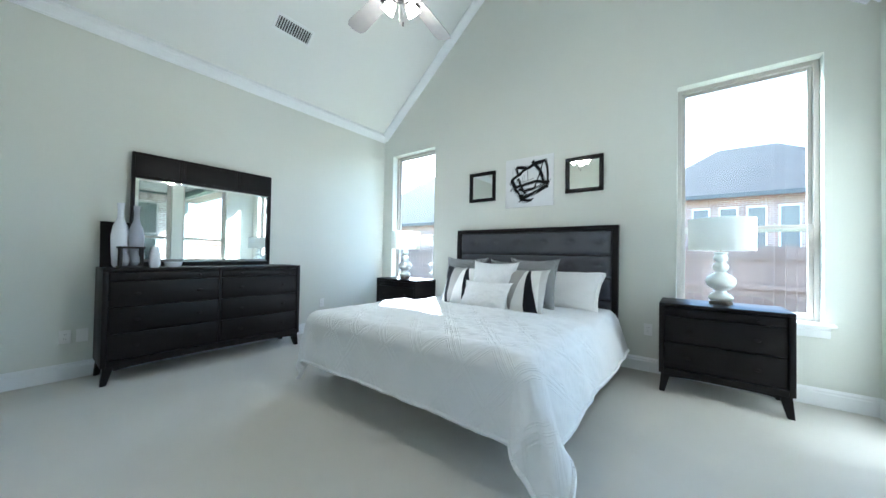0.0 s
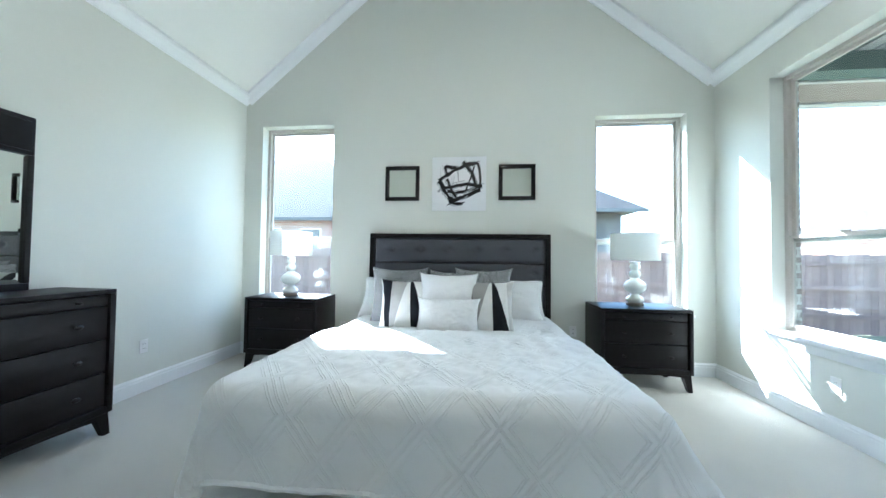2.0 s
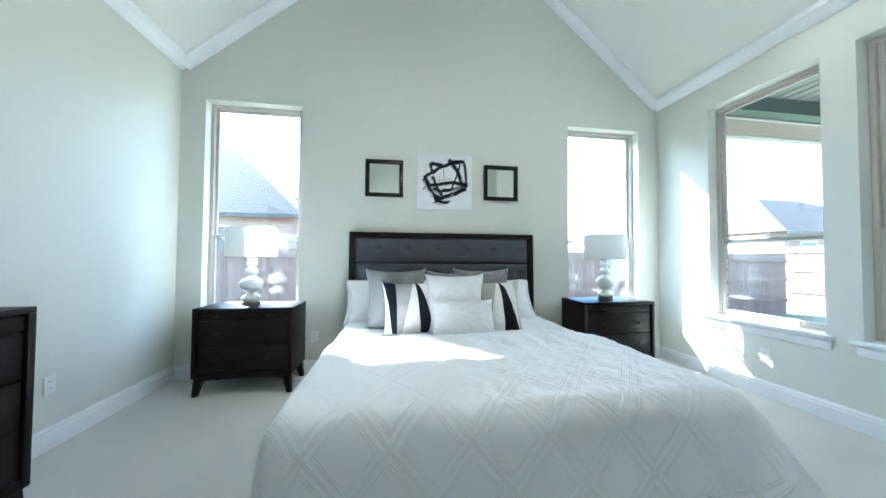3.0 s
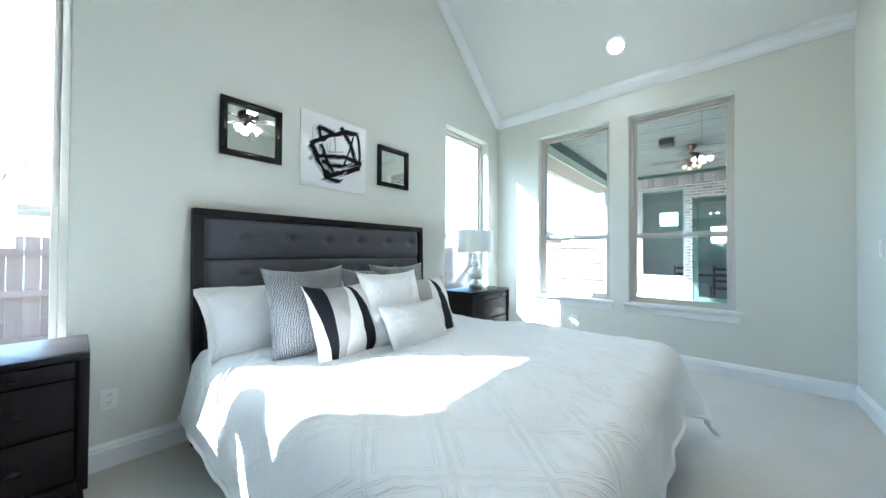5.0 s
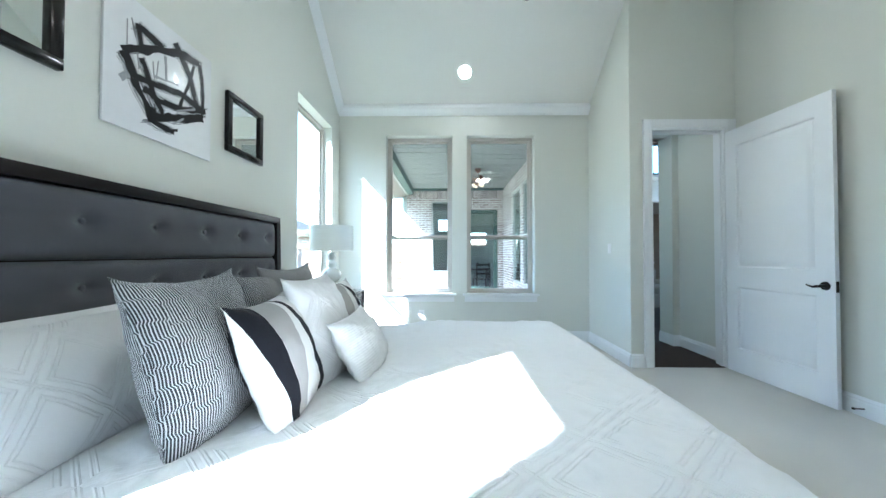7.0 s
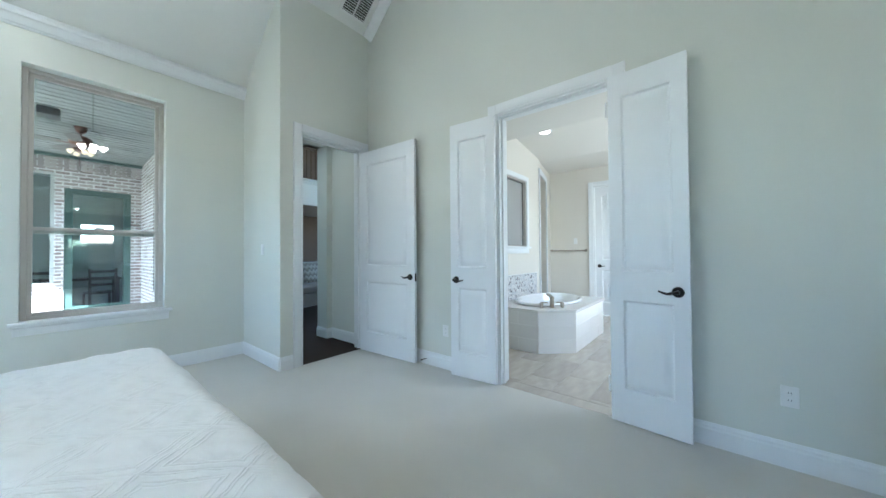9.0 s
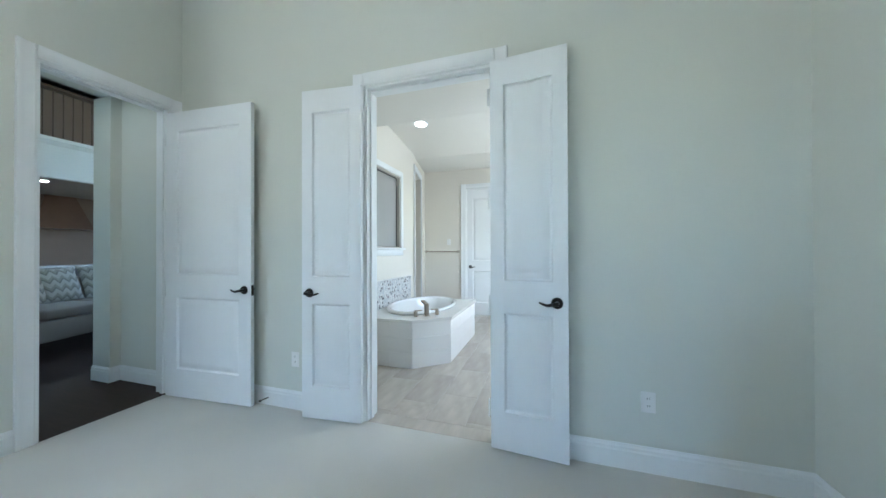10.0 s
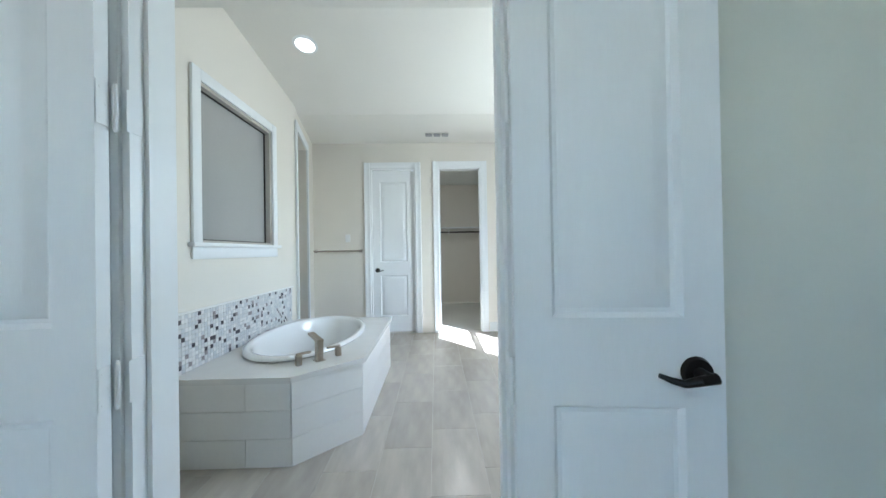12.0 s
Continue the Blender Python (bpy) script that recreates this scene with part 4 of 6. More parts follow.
def grille(name, at, w, d, bars, split, label):
    """A louvred register face down: local x by y, its face at z = 0."""
    g = thing(name, label, "vent", at)
    fr = 0.028
    bm = bmesh.new()
    for b in ((-w / 2, w / 2, -d / 2, -d / 2 + fr), (-w / 2, w / 2, d / 2 - fr, d / 2), (-w / 2, -w / 2 + fr, -d / 2 + fr, d / 2 - fr), (w / 2 - fr, w / 2, -d / 2 + fr, d / 2 - fr)):
        box(bm, *b, -0.012, 0.0)
    if split:
        box(bm, -w / 2 + fr, w / 2 - fr, -0.008, 0.008, -0.011, 0.0)
    part("frame", bm, GRILLE, g)
    # near-black sheet paints the shade of the duct behind the slats
    part("backing", boxed(-w / 2 + fr, w / 2 - fr, -d / 2 + fr, d / 2 - fr, -0.002, -0.0005), DUCT, g)
    for i in range(bars):
        x = -w / 2 + fr + (w - 2 * fr) * (i + 0.5) / bars
        bm = bmesh.new()
        hexa(bm, [(x - 0.001, -d / 2 + fr, -0.003), (x + 0.001, -d / 2 + fr, -0.003), (x + 0.001, d / 2 - fr, -0.003), (x - 0.001, d / 2 - fr, -0.003),
                  (x + 0.004, -d / 2 + fr, -0.011), (x + 0.006, -d / 2 + fr, -0.011), (x + 0.006, d / 2 - fr, -0.011), (x + 0.004, d / 2 - fr, -0.011)])
        part("slat", bm, GRILLE, g)
    return g


grille("ceiling_vent", Matrix.Translation((-3.875, 2.33, vault(-3.875))) @ pose(0, 0, 0, 0, lean, 0) @ pose(0, 0, 0, 0, 0, 90), 0.44, 0.19, 14, False, "white louvred supply vent in the sloped ceiling")
grille("return_grille", Matrix.Translation((-0.53, 0.10, vault(-0.53))) @ pose(0, 0, 0, 0, -lean, 0), 0.95, 0.36, 34, True, "white louvred return grille in the sloped ceiling")
bv = thing("ceiling_vent", "small three-part bathroom ceiling vent", "vent", pose(-2.78, -3.75, 2.79))
for k in (-0.11, 0, 0.11):
    part("louvre", boxed(k - 0.045, k + 0.045, -0.05, 0.05, -0.012, 0.0, 0.008), material("vent_grey", (0.35, 0.35, 0.35), 0.5), bv)

# towel bar and plates
tb = thing("towel_bar", "brushed nickel towel bar on the wall", "towel bar", pose(-1.3, BFAR, 1.235))
bm = bmesh.new()
rod(bm, (-0.33, 0.07, 0), (0.33, 0.07, 0), 0.011)
part("bar", bm, NICKEL, tb)
for x in (-0.33, 0.33):
    bm = bmesh.new()
    rod(bm, (x, 0.0, 0), (x, 0.085, 0), 0.014, 0.012)
    rod(bm, (x, 0.0, 0), (x, 0.008, 0), 0.026)
    part("bracket", bm, NICKEL, tb)


def wall_plate(name, at, label, outlet=True):
    """An outlet or switch plate: local x across, z up, its back on y = 0 and its face towards -y."""
    p = thing(name, label, name.split("_")[-1], at)
    part("plate", boxed(-0.036, 0.036, -0.006, 0.0, -0.058, 0.058, 0.002, 1), PLATE, p)
    if outlet:
        for z in (-0.02, 0.02):
            s = part("socket", boxed(-0.016, 0.016, -0.0075, -0.006, z - 0.014, z + 0.014), PLATE, p)
            for x in (-0.006, 0.006):
                part("slot", boxed(x - 0.0012, x + 0.0012, -0.0082, -0.0074, z - 0.003, z + 0.006), DARK, s)
    else:
        part("rocker", boxed(-0.016, 0.016, -0.010, -0.006, -0.033, 0.033, 0.002, 1), PLATE, p)
    return p


wall_plate("wall_outlet", pose(-3.80, SY, 0.39, 0, 0, 180), "white wall outlet low on the wall")
wall_plate("wall_outlet", pose(-1.36, SY, 0.39, 0, 0, 180), "white wall outlet behind the doors")
wall_plate("wall_outlet", pose(EX, 3.19, 0.36, 0, 0, -90), "white wall outlet below the window")
wall_plate("wall_outlet", pose(WX, 3.17, 0.40, 0, 0, 90), "white wall outlet beside the dresser")
wall_plate("wall_outlet", pose(WX, 0.72, 0.37, 0, 0, 90), "white wall outlet beside the dresser")
wall_plate("cable_outlet", pose(WX, 0.82, 0.37, 0, 0, 90), "white cable plate beside the wall outlet", False)
wall_plate("wall_outlet", pose(-0.55, NY, 0.42, 0, 0, 0), "white wall outlet beside the bed")
wall_plate("wall_outlet", pose(-3.20, NY, 0.38, 0, 0, 0), "white wall outlet beside the bed")
wall_plate("light_switch", pose(0.35, JY, 1.25, 0, 0, 180), "white double rocker light switch", False)
wall_plate("light_switch", pose(-1.44, BFAR, 1.42, 0, 0, 180), "white light switch above the towel bar", False)

# spring door stop
ds = thing("door_stop_spring", "dark spring door stop on the baseboard", "door stop", pose(-1.10, SY + 0.017, 0.06))
bm = bmesh.new()
rod(bm, (0, 0, 0), (0, 0.07, 0.004), 0.005, 0.004)
part("spring", bm, KNOBMETAL, ds)
bm = bmesh.new()
rod(bm, (0, 0.07, 0.004), (0, 0.082, 0.005), 0.008)
part("tip", bm, DARK, ds)

# ---- hall and living room beyond the entry ----
flat_wall("wall_hall_south", "x", -0.34, -0.17, JX + 0.14, 0.98, 2.75, [], WALL, "pale painted hall wall")
structure("wall_hall_pier", boxed(0.72, 0.98, -0.17, -0.085, 0, 2.75), WALL, "white hall archway pier", "wall")
structure("ceiling_hall", boxed(JX + 0.14, 0.98, -0.34, JY - 0.14, 2.75, 2.9), CEIL, "white hall ceiling", "ceiling")
trim("baseboard_hall", BASE, (JX + 0.14, -0.17, 0), (0.72, -0.17, 0), (0, 1, 0), (0, 0, 1), label="white moulded baseboard", category="baseboard")
trim("baseboard_pier", BASE, (0.70, -0.085, 0), (0.98, -0.085, 0), (0, 1, 0), (0, 0, 1), label="white moulded baseboard", category="baseboard")
trim("baseboard_pier_end", BASE, (0.72, -0.17, 0), (0.72, -0.07, 0), (-1, 0, 0), (0, 0, 1), label="white moulded baseboard", category="baseboard")
hall_floor = structure("floor_hall", boxed(JX, 9.2, -6.0, 0.80, -0.12, -0.006), HALLWOOD, "dark stained wood plank floor", "floor")
flat_wall("wall_living_north", "x", 0.80, 0.95, 0.98, 9.2, 5.6, [], WALL, "pale painted living room wall")
flat_wall("wall_living_south", "x", -6.15, -6.0, 0.86, 9.2, 5.6, [(3.0, 6.0, 0.9, 4.6)], WALL, "pale painted living room wall with a tall window")
flat_wall("wall_living_west", "y", 0.86, 0.98, -6.0, -0.34, 5.6, [], WALL, "pale painted living room wall")
structure("wall_living_above", boxed(0.86, 0.98, -0.34, 0.80, 2.75, 5.6), WALL, "pale painted wall above the hall arch", "wall")
structure("ceiling_living", boxed(0.86, 9.2, -6.0, 0.95, 5.6, 5.75), CEIL, "white living room ceiling", "ceiling")
KITCHWALL = material("kitchen_wall", (0.25, 0.18, 0.135), 0.7)
flat_wall("wall_kitchen", "y", 9.05, 9.2, -6.0, 0.80, 5.6, [(-5.6, -3.5, 3.9, 5.45)], KITCHWALL, "taupe kitchen wall")
structure("wall_loft_band", boxed(6.1, 6.25, -6.0, 0.80, 2.74, 3.5), TRIM, "white painted band under the loft railing", "wall")
structure("ceiling_kitchen", boxed(6.25, 9.05, -6.0, 0.80, 2.74, 3.44), material("kitchen_ceiling_paint", (0.36, 0.31, 0.27), 0.8), "white kitchen ceiling", "ceiling")
trim("trim_loft", CROWN, (6.1, -6.0, 3.38), (6.1, 0.80, 3.38), (-1, 0, 0), (0, 0, 1), label="white moulding under the loft railing")
LOFT = material("loft_wood", (0.07, 0.045, 0.035), 0.5, vary=0.2)
rail = thing("loft_railing", "dark loft railing with iron balusters", "railing", pose(6.15, 0, 3.5))
part("handrail", boxed(-0.03, 0.03, -4.0, 0.5, 0.98, 1.04, 0.01), LOFT, rail)
for i in range(30):
    y = -3.9 + i * 0.145
    bm = bmesh.new()
    rod(bm, (0, y, 0), (0, y, 0.98), 0.011, seg=8)
    part("baluster", bm, LOFT, rail)
flat_wall("wall_loft_back", "y", 7.6, 7.7, -6.0, 0.80, 5.6, [(-4.6, -3.75, 3.75, 5.05)], material("loft_wall", (0.22, 0.16, 0.13), 0.8), "brown loft wall with a window", bottom=3.44)
outside_window("window_11", pose(7.6, -3.75, 3.75, 0, 0, -90), 0.85, 1.3, "bright loft window in a dark frame", True)
can_light(pose(6.7, -1.95, 2.74), CANLIGHT)
CAB = material("cabinet_cream", (0.50, 0.46, 0.40), 0.5)
hood = thing("range_hood", "brushed copper range hood on the kitchen wall", "range hood", pose(8.75, -3.05, 1.85))
bm = bmesh.new()
hexa(bm, [(-0.25, -0.55, 0), (0.3, -0.55, 0), (0.3, 0.55, 0), (-0.25, 0.55, 0), (0.0, -0.28, 0.86), (0.3, -0.28, 0.86), (0.3, 0.28, 0.86), (0.0, 0.28, 0.86)])
part("canopy", bm, material("hood_copper", (0.20, 0.12, 0.08), 0.35, metal=0.5), hood)
for y in (-2.1,):
    cb = thing("wall_cabinet", "cream upper kitchen cabinet", "cabinet", pose(8.72, y, 1.55))
    part("body", boxed(0, 0.33, -0.4, 0.4, 0, 0.95), CAB, cb)
    for k in (-0.2, 0.2):
        part("door", boxed(-0.022, -0.002, k - 0.19, k + 0.19, 0.01, 0.94, 0.004, 1), CAB, cb)
isl = thing("kitchen_counter", "dark kitchen counter with pale top", "counter", pose(7.4, -2.2, 0))
part("body", boxed(-0.4, 0.4, -1.6, 1.6, 0, 0.9), material("counter_taupe", (0.12, 0.10, 0.09), 0.5), isl)
part("worktop", boxed(-0.45, 0.45, -1.65, 1.65, 0.9, 0.94, 0.006), QUARTZ, isl)

SOFAC = material("sofa_cloth", (0.33, 0.285, 0.25), 0.9, vary=0.08, grain=300, bump=0.2, bump_scale=500)
sofa = thing("sofa", "taupe upholstered sofa in the living room", "sofa", pose(3.1, -0.92, 0, 0, 0, 20))
part("base", boxed(-0.45, 0.45, -1.0, 1.0, 0.16, 0.42, 0.04), SOFAC, sofa)
part("backrest", boxed(0.22, 0.47, -1.0, 1.0, 0.42, 0.88, 0.07, 3), SOFAC, sofa)
for y in (-1.0, 0.82):
    part("armrest", boxed(-0.45, 0.47, y, y + 0.18, 0.40, 0.64, 0.07, 3), SOFAC, sofa)
for y in (-0.8, 0.02):
    part("seat_cushion", boxed(-0.46, 0.24, y, y + 0.79, 0.42, 0.56, 0.05, 3), SOFAC, sofa)
for x in (-0.38, 0.38):
    for y in (-0.9, 0.9):
        bm = bmesh.new()
        rod(bm, (x, y, 0), (x, y, 0.17), 0.018, 0.03)
        part("leg", bm, ESPRESSO, sofa)

# ---- bedroom furniture ----
def case_piece(name, label, category, at, w, d, h, cols, rows, leg=0.16):
    """A dark chest on splayed legs: local x across the front from 0 to w, y from the front (0) to the back (d)."""
    c = thing(name, label, category, at)
    f, t = 0.035, 0.028
    z0, z1 = leg, h
    bm = bmesh.new()
    box(bm, 0, w, 0, d, z1 - t, z1, 0.005)
    part("top", bm, ESPRESSO, c)
    for a in (0, w - f):
        part("side_panel", boxed(a, a + f, 0.0, d, z0, z1 - t, 0.004), ESPRESSO, c)
    part("bottom_rail", boxed(f, w - f, 0.0, d, z0, z0 + 0.045, 0.003, 1), ESPRESSO, c)
    part("back_panel", boxed(f, w - f, d - 0.012, d - 0.004, z0 + 0.045, z1 - t), ESPRESSO, c)
    part("carcass", boxed(f, w - f, 0.042, d - 0.02, z0 + 0.045, z1 - t), DARKWOOD, c)
    zt, zb = z1 - t - 0.006, z0 + 0.05
    first = 0.075
    cells = [(zt - first, zt)]
    rest = (zt - first - zb) / rows
    for i in range(rows):
        top_z = zt - first - i * rest
        cells.append((top_z - rest, top_z))
    for k in range(cols):
        xa = f + 0.004 + (w - 2 * f - 0.008) * k / cols
        xb = f + 0.004 + (w - 2 * f - 0.008) * (k + 1) / cols
        if k:
            xa += 0.012
        if k < cols - 1:
            xb -= 0.012
        for a, b in cells:
            dr = part("drawer", boxed(xa + 0.003, xb - 0.003, 0.012, 0.04, a + 0.004, b - 0.004, 0.004), ESPRESSO, c)
            for kx in (xa + (xb - xa) * 0.22, xa + (xb - xa) * 0.78):
                bm = bmesh.new()
                z = (a + b) / 2
                rod(bm, (kx, 0.012, z), (kx, -0.008, z), 0.006)
                s = 0.55 if b - a < 0.1 else 1.0
                lathe(bm, [(0.006, 0.0), (0.016 * s, 0.004), (0.018 * s, 0.010), (0.012 * s, 0.015), (0.002, 0.017)], 14)
                for v in bm.verts[-70:]:
                    v.co = Vector((kx + v.co.x * 1.35, -0.006 - v.co.z, z + v.co.y * 0.8))
                part("knob", bm, KNOBMETAL, dr, "oval dark bronze knob")
    if cols > 1:
        for k in range(1, cols):
            x = f + 0.004 + (w - 2 * f - 0.008) * k / cols
            part("stile", boxed(x - 0.012, x + 0.012, 0.014, 0.042, zb, zt), ESPRESSO, c)
    for x, sx in ((0.05, -1), (w - 0.05, 1)):
        for y, sy in ((0.05, -1), (d - 0.05, 1)):
            bm = bmesh.new()
            a, b = 0.034, 0.019
            bx, by = x + sx * 0.028, y + sy * 0.018
            hexa(bm, [(bx - b, by - b, 0), (bx + b, by - b, 0), (bx + b, by + b, 0), (bx - b, by + b, 0), (x - a, y - a, z0), (x + a, y - a, z0), (x + a, y + a, z0), (x - a, y + a, z0)])
            part("leg", bm, ESPRESSO, c)
    # shaped skirt rail between the front legs
    bm = bmesh.new()
    n = 14
    tops = [(0.08 + (w - 0.16) * i / n) for i in range(n + 1)]
    for xa, xb in zip(tops, tops[1:]):
        da, db = (0.035 * (2 * (xa - w / 2) / w) ** 4 + 0.012 for xa in (xa, xb))
        hexa(bm, [(xa, 0.012, z0 - da), (xb, 0.012, z0 - db), (xb, 0.03, z0 - db), (xa, 0.03, z0 - da), (xa, 0.012, z0), (xb, 0.012, z0), (xb, 0.03, z0), (xa, 0.03, z0)])
    part("skirt", bm, ESPRESSO, c)
    return c


DARKWOOD = material("carcass_shadow_wood", (0.012, 0.010, 0.010), 0.7)
case_piece("nightstand", "espresso wood nightstand with two drawers and a slim top drawer", "nightstand", pose(-0.43, 3.84, 0), 0.815, 0.46, 0.76, 1, 2)
case_piece("nightstand", "espresso wood nightstand with two drawers beside the bed", "nightstand", pose(-4.10, 3.85, 0), 0.815, 0.46, 0.76, 1, 2)
case_piece("dresser", "long espresso wood dresser with two columns of drawers", "dresser", pose(-4.05, 0.885, 0, 0, 0, 90), 1.69, 0.45, 0.975, 2, 3, 0.15)

# dresser mirror
mir = thing("dresser_mirror", "wide espresso framed mirror standing on the dresser", "mirror", pose(-4.44, 1.094, 0.975, 0, 0, 90))
MW, MH = 1.286, 1.105
part("top_panel", boxed(0, MW, 0, 0.05, 0.86, MH, 0.006), ESPRESSO, mir)
for a, b in ((0.02, 0.36), (0.41, 0.875), (0.925, MW - 0.02)):
    part("raised_panel", boxed(a, b, -0.010, -0.001, 0.885, MH - 0.03, 0.006), ESPRESSO, mir)
for a in (0.376, 0.891):
    part("boss", boxed(a, a + 0.02, -0.016, -0.001, 0.875, MH - 0.02, 0.003), ESPRESSO, mir)
part("bottom_rail", boxed(0, MW, 0, 0.05, 0, 0.045, 0.005), ESPRESSO, mir)
for a in (0.0, MW - 0.028):
    part("side_rail", boxed(a, a + 0.028, 0, 0.05, 0.045, 0.86, 0.004), ESPRESSO, mir)
bm = bmesh.new()
x0, x1, z0, z1, bv_ = 0.028, MW - 0.028, 0.045, 0.86, 0.025
o_ = [bm.verts.new(p) for p in ((x0, 0.02, z0), (x1, 0.02, z0), (x1, 0.02, z1), (x0, 0.02, z1))]
i_ = [bm.verts.new(p) for p in ((x0 + bv_, 0.0175, z0 + bv_), (x1 - bv_, 0.0175, z0 + bv_), (x1 - bv_, 0.0175, z1 - bv_), (x0 + bv_, 0.0175, z1 - bv_))]
bm.faces.new(i_)
for k in range(4):
    j = (k + 1) % 4
    bm.faces.new((o_[k], o_[j], i_[j], i_[k]))
part("mirror_glass", bm, MIRROR, mir, "bevelled silver mirror", None)

# things on the dresser
pf = thing("decor_board", "tall dark framed board leaning on the wall", "picture", pose(-4.40, 1.02, 0.975, 0, 0, 90) @ pose(0, 0, 0, -8, 0, 0))
part("board", boxed(-0.12, 0.16, 0, 0.02, 0, 0.42, 0.004), ESPRESSO, pf)


def vase(at, prof, mat, label, sx=1.0, sy=1.0):
    v = thing("vase", label, "vase", at)
    bm = bmesh.new()
    lathe(bm, prof, 24, (0, 0), sx, sy)
    part("body", bm, mat, v, smooth=50)
    return v


CERAMIC = material("white_ceramic", (0.74, 0.75, 0.80), 0.25, vary=0.04, grain=30)
GREYCER = material("grey_ceramic", (0.36, 0.37, 0.42), 0.3, vary=0.05)
tall = [(0.035, 0), (0.05, 0.02), (0.058, 0.12), (0.062, 0.24), (0.05, 0.32), (0.024, 0.38), (0.02, 0.45), (0.028, 0.50), (0.022, 0.50), (0.014, 0.44)]
vase(pose(-4.30, 1.01, 0.975), [(r, z * 1.16) for r, z in tall], CERAMIC, "tall white ceramic bottle vase on the dresser")
vase(pose(-4.26, 1.11, 0.975), [(r * 0.9, z * 1.12) for r, z in tall], GREYCER, "tall grey ceramic bottle vase on the dresser")
lan = thing("decor_lantern", "dark open lantern with glass drops on the dresser", "lantern", pose(-4.13, 1.06, 0.975, 0, 0, 90))
for z in (0.0, 0.17):
    part("plate", boxed(-0.085, 0.085, -0.07, 0.07, z, z + 0.018, 0.003, 1), DARKWOOD, lan)
for x in (-0.075, 0.06):
    for y in (-0.06, 0.045):
        part("post", boxed(x, x + 0.015, y, y + 0.015, 0.018, 0.17), DARKWOOD, lan)
for x in (-0.035, 0.03):
    bm = bmesh.new()
    lathe(bm, [(0.012, 0.02), (0.03, 0.05), (0.028, 0.09), (0.012, 0.14), (0.006, 0.15)], 16, (x, 0))
    part("glass_drop", bm, GREYCER, lan, "grey glass drop")
vase(pose(-4.13, 1.22, 0.975), [(0.03, 0), (0.042, 0.03), (0.04, 0.12), (0.03, 0.17), (0.026, 0.19), (0.02, 0.18)], CERAMIC, "small white ceramic vase on the dresser")
bk = thing("decor_dish", "small white dish on the dresser", "dish", pose(-4.15, 1.36, 0.975))
bm = bmesh.new()
lathe(bm, [(0.04, 0), (0.06, 0.012), (0.07, 0.05), (0.064, 0.05), (0.03, 0.014)], 24)
part("bowl", bm, CERAMIC, bk, smooth=50)


def table_lamp(at, label):
    """A milk glass gourd lamp with a drum shade."""
    l = thing("table_lamp", label, "lamp", at, "bedside lamps")
    bm = bmesh.new()
    lathe(bm, [(0.078, 0.0), (0.08, 0.004), (0.08, 0.026), (0.074, 0.03)], 36)
    part("base", bm, NICKEL, l, "brushed nickel base")
    bm = bmesh.new()
    lathe(bm, [(0.066, 0.030), (0.082, 0.045), (0.085, 0.06), (0.07, 0.085), (0.042, 0.105), (0.04, 0.115), (0.062, 0.13), (0.092, 0.155), (0.104, 0.185), (0.10, 0.215), (0.076, 0.245),
               (0.046, 0.262), (0.036, 0.275), (0.05, 0.292), (0.056, 0.315), (0.05, 0.338), (0.034, 0.352), (0.034, 0.362), (0.048, 0.378), (0.05, 0.40), (0.04, 0.42), (0.05, 0.432), (0.05, 0.44), (0.02, 0.445)], 36)
    part("body", bm, LAMPGLASS, l, "milky white glass gourd body", 60)
    bm = bmesh.new()
    rod(bm, (0, 0, 0.44), (0, 0, 0.735), 0.008)
    lathe(bm, [(0.008, 0.725), (0.012, 0.732), (0.006, 0.745)], 12)
    part("stem", bm, NICKEL, l)
    bm = bmesh.new()
    rings = [[bm.verts.new((r * math.cos(a), r * math.sin(a), z)) for a in (2 * math.pi * i / 48 for i in range(48))] for r, z in ((0.222, 0.455), (0.222, 0.725), (0.219, 0.725), (0.219, 0.455))]
    for lo, hi in zip(rings, rings[1:] + rings[:1]):
        for i in range(48):
            j = (i + 1) % 48
            bm.faces.new((lo[i], lo[j], hi[j], hi[i]))
    sh = part("shade", bm, SHADELINEN, l, "white linen drum shade")
    bm = bmesh.new()
    for a in (0, 2.1, 4.2):
        rod(bm, (0.01 * math.cos(a), 0.01 * math.sin(a), 0.722), (0.218 * math.cos(a), 0.218 * math.sin(a), 0.722), 0.002, seg=6)
    part("spider", bm, NICKEL, sh)
    return l


SHADELINEN = material("shade_linen", (0.82, 0.84, 0.82), 0.9, vary=0.03, grain=400, bump=0.2, bump_scale=600)
_nt, _b = nodes_of(SHADELINEN)
_tr, _mx = _nt.nodes.new("ShaderNodeBsdfTranslucent"), _nt.nodes.new("ShaderNodeMixShader")
_tr.inputs["Color"].default_value = (0.8, 0.8, 0.76, 1)
_mx.inputs["Fac"].default_value = 0.4
_nt.links.new(_b.outputs[0], _mx.inputs[1])
_nt.links.new(_tr.outputs[0], _mx.inputs[2])
_nt.links.new(_mx.outputs[0], _nt.nodes["Material Output"].inputs["Surface"])
table_lamp(pose(-0.01, 4.10, 0.76), "milk glass gourd table lamp with white drum shade, unlit")
table_lamp(pose(-3.73, 4.10, 0.76), "milk glass gourd table lamp with white drum shade, unlit")

